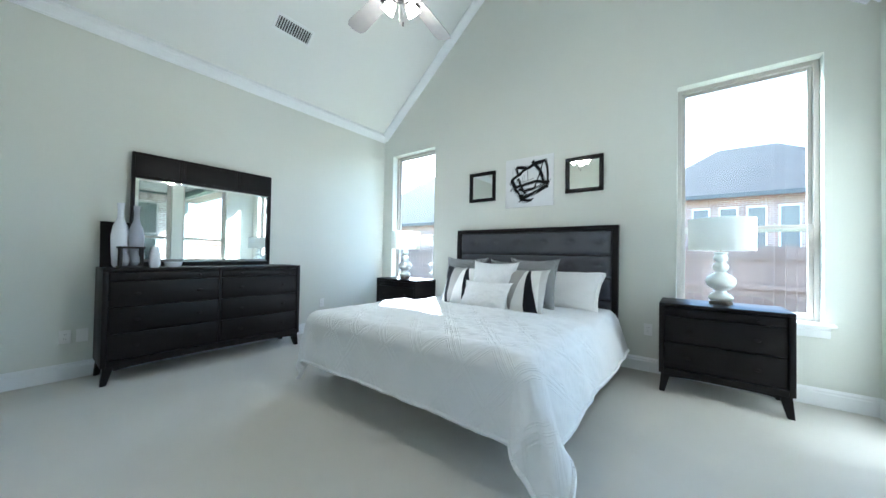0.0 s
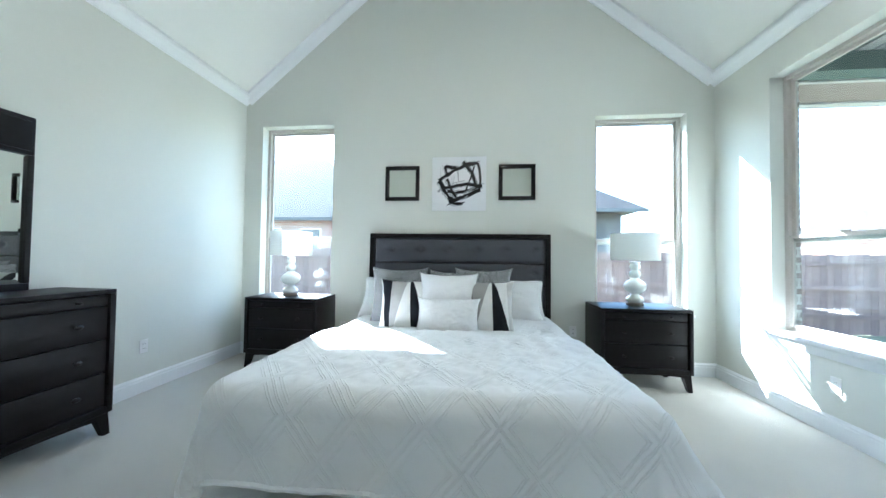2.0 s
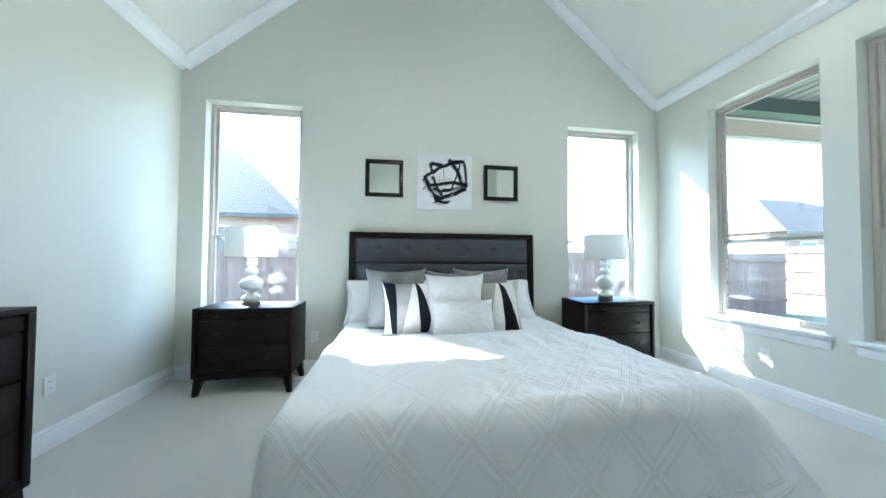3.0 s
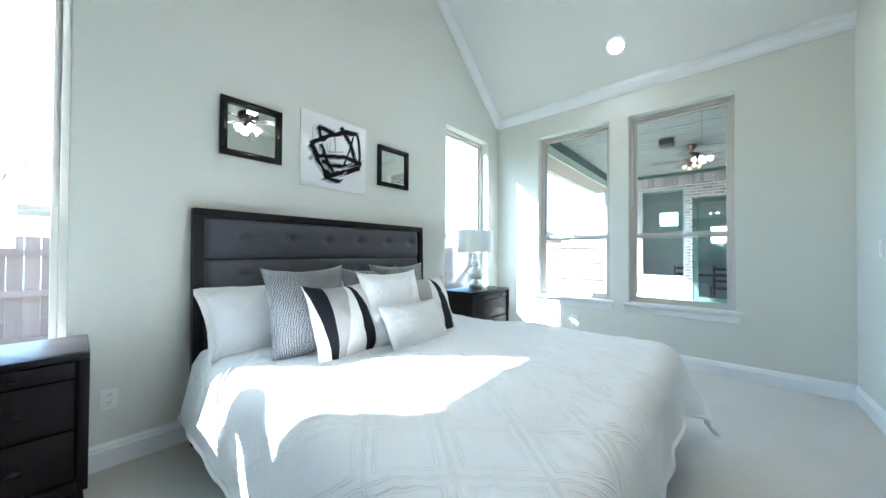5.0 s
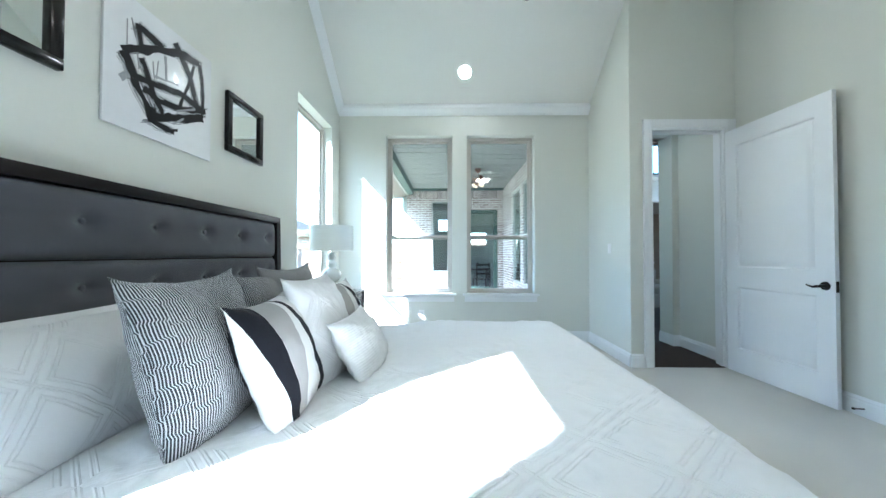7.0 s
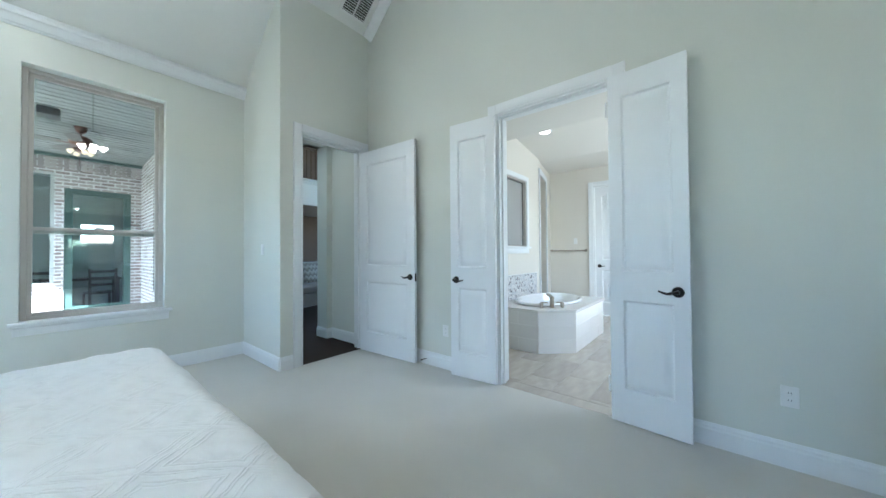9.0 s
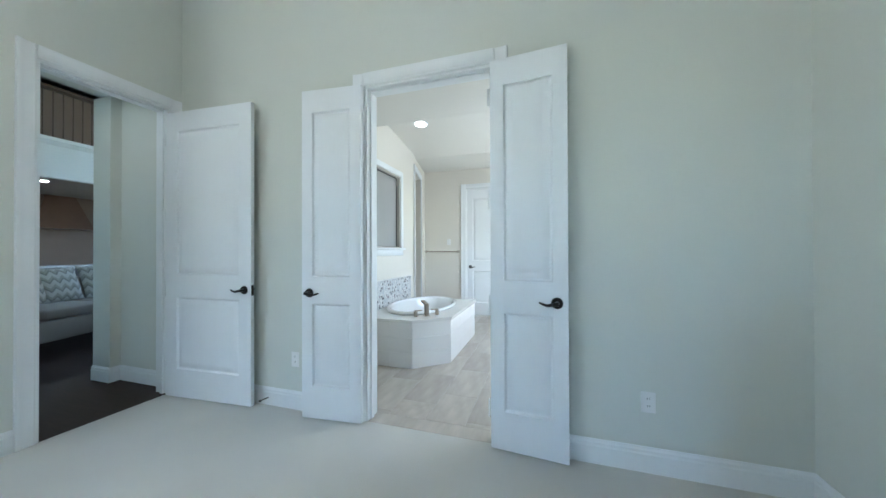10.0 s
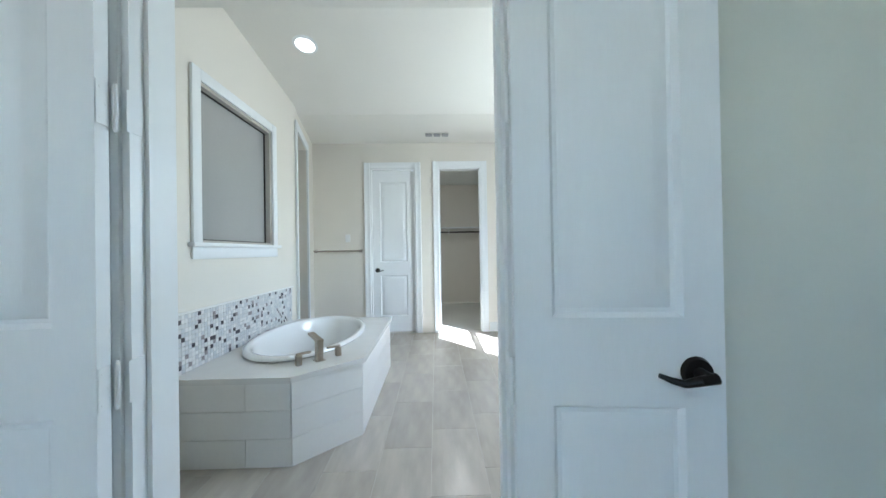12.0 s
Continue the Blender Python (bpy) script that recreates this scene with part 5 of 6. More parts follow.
# ---- wall art ----
def wall_mirror(at, label):
    m = thing("wall_mirror", label, "mirror", at, "small square mirrors")
    s, f = 0.408, 0.045
    for b in ((0, s, -0.03, 0, 0, f), (0, s, -0.03, 0, s - f, s), (0, f, -0.03, 0, f, s - f), (s - f, s, -0.03, 0, f, s - f)):
        part("frame_rail", boxed(*b, bevel=0.005), BLACKFRAME, m, "black wooden frame")
    part("mirror_glass", boxed(f, s - f, -0.012, -0.008, f, s - f), MIRROR, m, "silver mirror", None)
    return m


BLACKFRAME = material("black_frame", (0.008, 0.007, 0.007), 0.16, vary=0.2, grain=30, spec=0.3)
wall_mirror(pose(-2.70, NY - 0.002, 1.876), "square mirror in a black frame on the bed wall")
wall_mirror(pose(-1.376, NY - 0.002, 1.876), "square mirror in a black frame on the bed wall")

art = thing("abstract_painting", "white canvas with black abstract brush strokes", "painting", pose(-2.143, NY - 0.002, 1.757))
AW = 0.628
part("canvas", boxed(0, AW, -0.014, 0, 0, AW, 0.002), material("canvas_white", (0.78, 0.79, 0.80), 0.25, vary=0.03, grain=20, blotch=4, bump=0.1, bump_scale=90, coat=0.3), art)
INK = material("black_paint", (0.008, 0.008, 0.009), 0.3, vary=0.3, spec=0.12)
GREYINK = material("grey_paint", (0.30, 0.31, 0.32), 0.6, vary=0.3, grain=60)


def stroke(pts, width, mat, depth):
    """A brush stroke as a raised ribbon over the canvas, with an uneven edge."""
    bm = bmesh.new()
    samples = []
    for (xa, za), (xb, zb) in zip(pts, pts[1:]):
        for k in range(10):
            t = k / 10
            samples.append(Vector((xa + (xb - xa) * t, zb * t + za * (1 - t))))
    samples.append(Vector(pts[-1]))
    edge = []
    for i, p in enumerate(samples):
        d = (samples[min(i + 1, len(samples) - 1)] - samples[max(i - 1, 0)]).normalized()
        nrm = Vector((-d.y, d.x))
        wa, wb = (width * (0.5 + 0.28 * noise.noise(Vector((p.x * 22 + s, p.y * 22, width * 90)))) for s in (0, 7))
        a, b = p + nrm * wa, p - nrm * wb
        edge.append((bm.verts.new((a.x, -depth, a.y)), bm.verts.new((b.x, -depth, b.y)), bm.verts.new((a.x, -0.0142, a.y)), bm.verts.new((b.x, -0.0142, b.y))))
    for u, v in zip(edge, edge[1:]):
        bm.faces.new((u[0], u[1], v[1], v[0]))
        bm.faces.new((u[0], v[0], v[2], u[2]))
        bm.faces.new((u[1], u[3], v[3], v[1]))
    return part("brush_stroke", bm, mat, art, smooth=None)


# main black strokes as (x, z) on the canvas and a width, then the faint grey drags
STROKES = [
    ([(0.08, 0.35), (0.15, 0.4), (0.28, 0.48), (0.39, 0.53), (0.53, 0.55)], 0.039),
    ([(0.08, 0.35), (0.11, 0.31), (0.15, 0.23), (0.23, 0.12)], 0.038),
    ([(0.15, 0.52), (0.16, 0.47), (0.17, 0.42)], 0.023),
    ([(0.14, 0.51), (0.2, 0.51), (0.29, 0.49)], 0.032),
    ([(0.36, 0.57), (0.4, 0.52), (0.46, 0.44), (0.52, 0.28)], 0.028),
    ([(0.53, 0.55), (0.55, 0.47), (0.56, 0.35), (0.55, 0.22)], 0.021),
    ([(0.49, 0.52), (0.46, 0.41), (0.41, 0.28), (0.39, 0.21)], 0.018),
    ([(0.1, 0.26), (0.18, 0.27), (0.29, 0.29), (0.42, 0.31), (0.56, 0.28)], 0.03),
    ([(0.18, 0.23), (0.26, 0.21), (0.38, 0.22), (0.58, 0.29)], 0.031),
    ([(0.2, 0.1), (0.31, 0.14), (0.42, 0.18), (0.56, 0.24)], 0.044),
    ([(0.21, 0.09), (0.27, 0.08), (0.36, 0.08)], 0.028),
    ([(0.31, 0.07), (0.38, 0.1)], 0.014),
    ([(0.17, 0.37), (0.2, 0.31), (0.24, 0.22), (0.29, 0.15)], 0.024),
    ([(0.23, 0.16), (0.24, 0.1)], 0.03),
]
DRAGS = [
    ([(0.07, 0.22), (0.11, 0.26)], 0.025),
    ([(0.1, 0.51), (0.1, 0.39)], 0.0034),
    ([(0.12, 0.53), (0.14, 0.45)], 0.0034),
    ([(0.26, 0.41), (0.25, 0.31)], 0.0045),
    ([(0.23, 0.39), (0.24, 0.3)], 0.0045),
    ([(0.3, 0.46), (0.31, 0.33)], 0.0114),
    ([(0.15, 0.38), (0.16, 0.31)], 0.0057),
    ([(0.24, 0.32), (0.38, 0.35)], 0.0091),
    ([(0.13, 0.2), (0.19, 0.13)], 0.0034),
    ([(0.37, 0.2), (0.5, 0.27)], 0.0114),
    ([(0.42, 0.18), (0.35, 0.12)], 0.0091),
]
for k, (pts, wd) in enumerate(STROKES):
    stroke(pts, wd, INK, 0.0150 + 0.00012 * k)
    # dry bristle lines trailing beside each stroke
    for off, thin, mat in ((-0.62, 0.16, GREYINK), (-0.5, 0.12, INK), (0.52, 0.14, INK), (0.66, 0.14, GREYINK), (0.85, 0.06, GREYINK), (-0.85, 0.06, INK)):
        stroke([(x + off * wd * 0.8, z + off * wd * (0.8 + 0.4 * ((i + k) % 2))) for i, (x, z) in enumerate(pts)], max(0.0022, wd * thin), mat, 0.0147 + 0.00001 * k)
for k, (pts, wd) in enumerate(DRAGS):
    stroke(pts, wd, GREYINK, 0.0168 + 0.0001 * k)

# ---- bed ----
BCX, HBY = -1.8275, 4.265
bed = thing("bed", "king bed with grey tufted headboard in an espresso frame", "bed", pose(0, 0, 0))
HX0, HX1, HZ = -2.85, -0.81, 1.485
for a in (HX0, HX1 - 0.055):
    bm = bmesh.new()
    hexa(bm, [(a, HBY - 0.055, 0), (a + 0.055, HBY - 0.055, 0), (a + 0.055, HBY + 0.01, 0), (a, HBY + 0.01, 0), (a, HBY - 0.02, HZ - 0.05), (a + 0.055, HBY - 0.02, HZ - 0.05), (a + 0.055, HBY + 0.05, HZ - 0.05), (a, HBY + 0.05, HZ - 0.05)])
    part("headboard_post", bm, ESPRESSO, bed)
part("headboard_rail", boxed(HX0, HX1, HBY - 0.022, HBY + 0.052, HZ - 0.05, HZ, 0.006), ESPRESSO, bed)


def tufted_panel(x0, x1, z0, z1, buttons, y):
    """An upholstered channel of the headboard, dimpled at its buttons."""
    bm = bmesh.new()
    nx, nz = 120, 18
    zb = (z0 + z1) / 2 + 0.012
    grid = []
    for i in range(nx + 1):
        col = []
        for j in range(nz + 1):
            u, v = i / nx, j / nz
            x, z = x0 + (x1 - x0) * u, z0 + (z1 - z0) * v
            puff = 0.045 * (1 - (2 * u - 1) ** 40) ** 0.5 * max(0.0, 1 - (2 * v - 1) ** 6) ** 0.5
            for bx in buttons:
                dx, dz = (x - bx), (z - zb)
                r2 = (dx * dx) / 0.0016 + (dz * dz) / 0.0010
                puff -= 0.026 * math.exp(-r2)
                puff -= 0.006 * math.exp(-(dz * dz) / 0.00012 - (dx * dx) / 0.012)
            puff += 0.003 * noise.noise(Vector((x * 7, z * 9, 2.0)))
            col.append(bm.verts.new((x, y - puff + 0.035 * (z - 0.9) * 0.6, z)))
        grid.append(col)
    for i in range(nx):
        for j in range(nz):
            bm.faces.new((grid[i][j], grid[i + 1][j], grid[i + 1][j + 1], grid[i][j + 1]))
    p = part("upholstered_panel", bm, HEADCLOTH, bed, "grey upholstered tufted channel", 80)
    for bx in buttons:
        bm = bmesh.new()
        yy = y - 0.018 + 0.021 * (zb - 0.9)
        lathe(bm, [(0.003, 0.008), (0.010, 0.006), (0.014, 0.0)], 12)
        for v in bm.verts:
            v.co = Vector((bx + v.co.x, yy - v.co.z, zb + v.co.y))
        part("button", bm, HEADCLOTH, p)


PX = [HX0 + 0.055 + (HX1 - HX0 - 0.11) * (k + 0.55) / 6.1 + 0.05 for k in range(6)]
for z0, z1 in ((1.157, 1.435), (0.917, 1.152), (0.68, 0.912), (0.45, 0.675)):
    tufted_panel(HX0 + 0.055, HX1 - 0.055, z0, z1, PX, HBY + 0.012)
part("headboard_back", boxed(HX0 + 0.055, HX1 - 0.055, HBY + 0.022, HBY + 0.045, 0.35, HZ - 0.05), DARKWOOD, bed)
for a in (HX0 + 0.01, HX1 - 0.05):
    part("side_rail", boxed(a, a + 0.04, 2.10, HBY - 0.05, 0.20, 0.36, 0.004), ESPRESSO, bed)
part("foot_rail", boxed(HX0 + 0.05, HX1 - 0.05, 2.30, 2.34, 0.24, 0.36, 0.004), ESPRESSO, bed)
for x in (HX0 + 0.12, HX1 - 0.12):
    part("leg", boxed(x - 0.03, x + 0.03, 2.40, 2.46, 0, 0.20, 0.004), ESPRESSO, bed)
part("mattress", boxed(HX0 + 0.05, HX1 - 0.05, 2.07, HBY - 0.07, 0.36, 0.59, 0.05, 4), SHEET, bed, "white mattress")


def quilt_material(name, period=0.30, strength=0.50):
    """White matelasse cotton with a raised lattice of doubled diamonds, laid out in metres by its UVs."""
    m = material(name, (0.80, 0.81, 0.82), 0.85, vary=0.02, grain=500, sheen=0.15, spec=0.2)
    nt, b = nodes_of(m)
    uv, sep = nt.nodes.new("ShaderNodeUVMap"), nt.nodes.new("ShaderNodeSeparateXYZ")
    uv.uv_map = "cloth"
    nt.links.new(uv.outputs[0], sep.inputs[0])
    saws = []
    for op in ("ADD", "SUBTRACT"):
        s = math_node(nt, op, sep.outputs["X"], math_node(nt, "MULTIPLY", sep.outputs["Y"], 0.8))
        saws.append(math_node(nt, "PINGPONG", math_node(nt, "DIVIDE", s, period), 0.5))
    near = math_node(nt, "MINIMUM", saws[0], saws[1])
    total = None
    for centre, width in ((0.018, 0.020), (0.115, 0.016), (0.165, 0.014)):
        d = math_node(nt, "ABSOLUTE", math_node(nt, "SUBTRACT", near, centre))
        line = math_node(nt, "SUBTRACT", 1.0, math_node(nt, "MINIMUM", math_node(nt, "DIVIDE", d, width), 1.0))
        total = line if total is None else math_node(nt, "MAXIMUM", total, line)
    ns = nt.nodes.new("ShaderNodeTexNoise")
    ns.inputs["Scale"].default_value, ns.inputs["Detail"].default_value = 14, 6
    nt.links.new(uv.outputs[0], ns.inputs["Vector"])
    height = math_node(nt, "ADD", total, math_node(nt, "MULTIPLY", ns.outputs["Fac"], 1.5))
    bu = nt.nodes.new("ShaderNodeBump")
    bu.inputs["Strength"].default_value, bu.inputs["Distance"].default_value = strength, 0.006
    nt.links.new(height, bu.inputs["Height"])
    nt.links.new(bu.outputs[0], b.inputs["Normal"])
    return m


QUILT = quilt_material("matelasse_cotton")
# duvet: a cloth of given length laid over the mattress and hanging at the foot and the sides
DX0, DX1, DY0, DY1, DTOP = -2.75, -0.905, 2.045, 4.17, 0.645
SIDE, FOOT = 0.45, 0.47
NXC, NYC = 190, 190
bm = bmesh.new()
uvl = bm.loops.layers.uv.new("cloth")
grid, coords = [], {}
for i in range(NXC + 1):
    row = []
    for j in range(NYC + 1):
        s = DX0 - SIDE + (DX1 - DX0 + 2 * SIDE) * i / NXC
        t = DY0 - FOOT + (DY1 - DY0 + FOOT) * j / NYC
        ox = s - DX1 if s > DX1 else (s - DX0 if s < DX0 else 0.0)
        oy = t - DY0 if t < DY0 else 0.0
        over = math.hypot(ox, oy)
        x, y = min(max(s, DX0), DX1), max(t, DY0)
        crown = 0.022 * (1 - ((x - BCX) / 0.93) ** 2) * min(1, (y - DY0) / 0.3 + 0.3)
        press = min(1.0, max(0.0, (y - 3.0) / 0.32))
        z = DTOP + crown * (1 - 0.6 * press) - 0.04 * press * press * (3 - 2 * press)
        z += 0.008 * noise.noise(Vector((s * 3.1, t * 2.3, 0.5))) + 0.0045 * noise.noise(Vector((s * 9 + t * 5, t * 7, 3.0)))
        z += 0.014 * math.exp(-((y - 2.9) / 0.6) ** 2) * noise.noise(Vector((s * 9, t * 2.0, 8.0)))
        z += 0.0065 * noise.noise(Vector((s * 22 - t * 10, t * 14, 1.0))) + 0.0035 * noise.noise(Vector((s * 45, t * 38, 6.0)))
        if over > 0:
            wx, wy = ox / over, oy / over
            r = 0.105
            if over < r * math.pi / 2:
                a = over / r
                out, drop = r * math.sin(a), r * (1 - math.cos(a))
            else:
                out, drop = r, r + over - r * math.pi / 2
            hang = max(0.0, drop - 0.06)
            corner = abs(wx * wy) * 2
            along = (t if abs(wx) > abs(wy) else s)
            fold = math.sin(along * 15 + 2.2 * noise.noise(Vector((along * 2, 0, 1)))) * 0.5 + 0.6 * noise.noise(Vector((along * 7, hang * 2, 4)))
            flare = wx * wx * (0.30 if wx > 0 else 0.18) + wy * wy * 0.05
            out += hang * (flare + (0.38 if wx > 0 else 0.0) * corner) + 0.075 * hang * fold * (0.6 + corner)
            x, y, z = x + wx * out, y + wy * out, z - drop * (0.985 - 0.03 * fold * hang)
            z = max(z, 0.02 + 0.01 * abs(fold))
        v = bm.verts.new((x, y, z))
        coords[v] = (s, t)
        row.append(v)
    grid.append(row)
for i in range(NXC):
    for j in range(NYC):
        f = bm.faces.new((grid[i][j], grid[i + 1][j], grid[i + 1][j + 1], grid[i][j + 1]))
        for lp in f.loops:
            lp[uvl].uv = coords[lp.vert]
edge_line = [v.co.copy() for v in grid[0][::-1]] + [r[0].co.copy() for r in grid[1:]] + [v.co.copy() for v in grid[-1][1:]]
duvet = new("duvet", mesh_of("duvet", bm, QUILT, 180))
tagged(duvet, "white matelasse duvet with raised diamond pattern draped over the bed", "duvet")
sol = duvet.modifiers.new("thickness", "SOLIDIFY")
sol.thickness, sol.offset = 0.022, -1.0
bm = bmesh.new()
for p, q in zip(edge_line[::2], edge_line[2::2]):
    rod(bm, p, q, 0.0125, 0.0125, 6)
part("hem", bm, QUILT, duvet, "turned white hem")


def pillow(name, at, w, h, t, mat, label, group="", seed=0, n=34, pinch=0.07, flange=0.0):
    """A stuffed pillow standing up: local x across, z up from its lower edge, y its thickness."""
    bm = bmesh.new()
    uvl = bm.loops.layers.uv.new("cloth")
    co = {}
    sides = []
    for sgn in (-1, 1):
        g = []
        for i in range(n + 1):
            row = []
            for j in range(n + 1):
                u, v = 2 * i / n - 1, 2 * j / n - 1
                ear = 1 + 0.05 * (abs(u * v)) ** 6
                px = 0.5 * w * u * ear * (1 - pinch * (1 - v * v) * abs(u) ** 3)
                pz = 0.5 * h * v * ear * (1 - pinch * (1 - u * u) * abs(v) ** 3)
                fill = max(0.0, (1 - u ** 4) * (1 - v ** 4)) ** 0.62 * (0.62 + 0.38 * (1 - u * u) * (1 - v * v))
                y = sgn * 0.5 * t * fill * (1 + 0.10 * noise.noise(Vector((u * 2.2 + seed, v * 2.2, sgn * 3))))
                edge = max(abs(u), abs(v))
                y += 0.012 * noise.noise(Vector((u * 3 + seed, v * 3, 5))) * edge + 0.006 * noise.noise(Vector((u * 9 + seed, v * 6, 1 + sgn)))
                sag = -0.05 * t * (1 - v) * (1 - u * u)
                key = (i, j)
                if sgn > 0 and (i in (0, n) or j in (0, n)):
                    vert = sides[0][i][j]
                else:
                    vert = bm.verts.new((px, y, pz + h / 2 + sag))
                    co[vert] = (px, pz)
                row.append(vert)
            g.append(row)
        sides.append(g)
        mid = n // 2
        for i in range(n + 1):
            for j in range(n + 1):
                run_u = sum((g[k][j].co - g[k + 1][j].co).length for k in range(min(i, mid), max(i, mid)))
                run_v = sum((g[i][k].co - g[i][k + 1].co).length for k in range(min(j, mid), max(j, mid)))
                co[g[i][j]] = (run_u if i > mid else -run_u, run_v if j > mid else -run_v)
        for i in range(n):
            for j in range(n):
                q = (g[i][j], g[i + 1][j], g[i + 1][j + 1], g[i][j + 1])
                f = bm.faces.new(q if sgn < 0 else tuple(reversed(q)))
                for lp in f.loops:
                    lp[uvl].uv = co[lp.vert]
    ob = new(name, mesh_of(name, bm, mat, 180))
    ob.matrix_basis = at
    tagged(ob, label, "pillow", group)
    if flange:
        ring = [(i, 0) for i in range(n)] + [(n, j) for j in range(n)] + [(n - i, n) for i in range(n)] + [(0, n - j) for j in range(n)]
        bm = bmesh.new()
        rows = []
        for k, (i, j) in enumerate(ring):
            u, v = 2 * i / n - 1, 2 * j / n - 1
            inner = Vector((0.5 * w * u * (1 - pinch * (1 - v * v)) if abs(u) == 1 else 0.5 * w * u, 0.0, 0.5 * h * v * (1 - pinch * (1 - u * u)) if abs(v) == 1 else 0.5 * h * v))
            way = Vector(((1 if u > 0 else -1) if abs(u) == 1 else 0.0, 0.0, (1 if v > 0 else -1) if abs(v) == 1 else 0.0)).normalized()
            wave = 0.010 * noise.noise(Vector((u * 4 + seed, v * 4, 2.0)))
            a, b = inner - way * 0.03, inner + way * flange
            rows.append([bm.verts.new((a.x, -0.003, a.z + h / 2)), bm.verts.new((b.x, wave - 0.003, b.z + h / 2)), bm.verts.new((b.x, wave + 0.003, b.z + h / 2)), bm.verts.new((a.x, 0.003, a.z + h / 2))])
        for p, q in zip(rows, rows[1:] + rows[:1]):
            for s in range(4):
                bm.faces.new((p[s], q[s], q[(s + 1) % 4], p[(s + 1) % 4]))
        bmesh.ops.recalc_face_normals(bm, faces=bm.faces[:])
        part("flange", bm, SHEET, ob, "flat white border", 60)
    return ob


SHAM = quilt_material("sham_cotton", 0.26, 0.5)


def rib_material(name):
    """Black and white broken ribs running up the cloth, shifting sideways in bands."""
    m = material(name, (0.5, 0.5, 0.5), 0.9, spec=0.15, sheen=0.2)
    nt, b = nodes_of(m)
    uv, sep = nt.nodes.new("ShaderNodeUVMap"), nt.nodes.new("ShaderNodeSeparateXYZ")
    uv.uv_map = "cloth"
    nt.links.new(uv.outputs[0], sep.inputs[0])
    ns = nt.nodes.new("ShaderNodeTexNoise")
    ns.inputs["Scale"].default_value, ns.inputs["Detail"].default_value = 11, 1
    nt.links.new(uv.outputs[0], ns.inputs["Vector"])
    # columns of ribs step up and down against one another; at each step the ribs bend sideways and run on
    column = math_node(nt, "SINE", math_node(nt, "MULTIPLY", sep.outputs["X"], 44.0))
    rise = math_node(nt, "MULTIPLY", math_node(nt, "SIGN", column), 1.1)
    wave = math_node(nt, "SINE", math_node(nt, "ADD", math_node(nt, "MULTIPLY", sep.outputs["Y"], 47.0), math_node(nt, "ADD", rise, math_node(nt, "MULTIPLY", ns.outputs["Fac"], 2.0))))
    steep = math_node(nt, "MAXIMUM", math_node(nt, "MINIMUM", math_node(nt, "MULTIPLY", wave, 5.0), 1.0), -1.0)
    x = math_node(nt, "ADD", math_node(nt, "MULTIPLY", sep.outputs["X"], 122.0), math_node(nt, "ADD", math_node(nt, "MULTIPLY", steep, 0.40), math_node(nt, "MULTIPLY", ns.outputs["Fac"], 0.6)))
    saw = math_node(nt, "PINGPONG", x, 0.5)
    fac = math_node(nt, "GREATER_THAN", saw, 0.20)
    mix = nt.nodes.new("ShaderNodeMix")
    mix.data_type = "RGBA"
    mix.inputs[6].default_value, mix.inputs[7].default_value = (0.57, 0.58, 0.59, 1), (0.045, 0.048, 0.055, 1)
    nt.links.new(fac, mix.inputs["Factor"])
    nt.links.new(mix.outputs[2], b.inputs["Base Color"])
    bu = nt.nodes.new("ShaderNodeBump")
    bu.inputs["Strength"].default_value, bu.inputs["Distance"].default_value = 0.5, 0.003
    nt.links.new(saw, bu.inputs["Height"])
    nt.links.new(bu.outputs[0], b.inputs["Normal"])
    return m


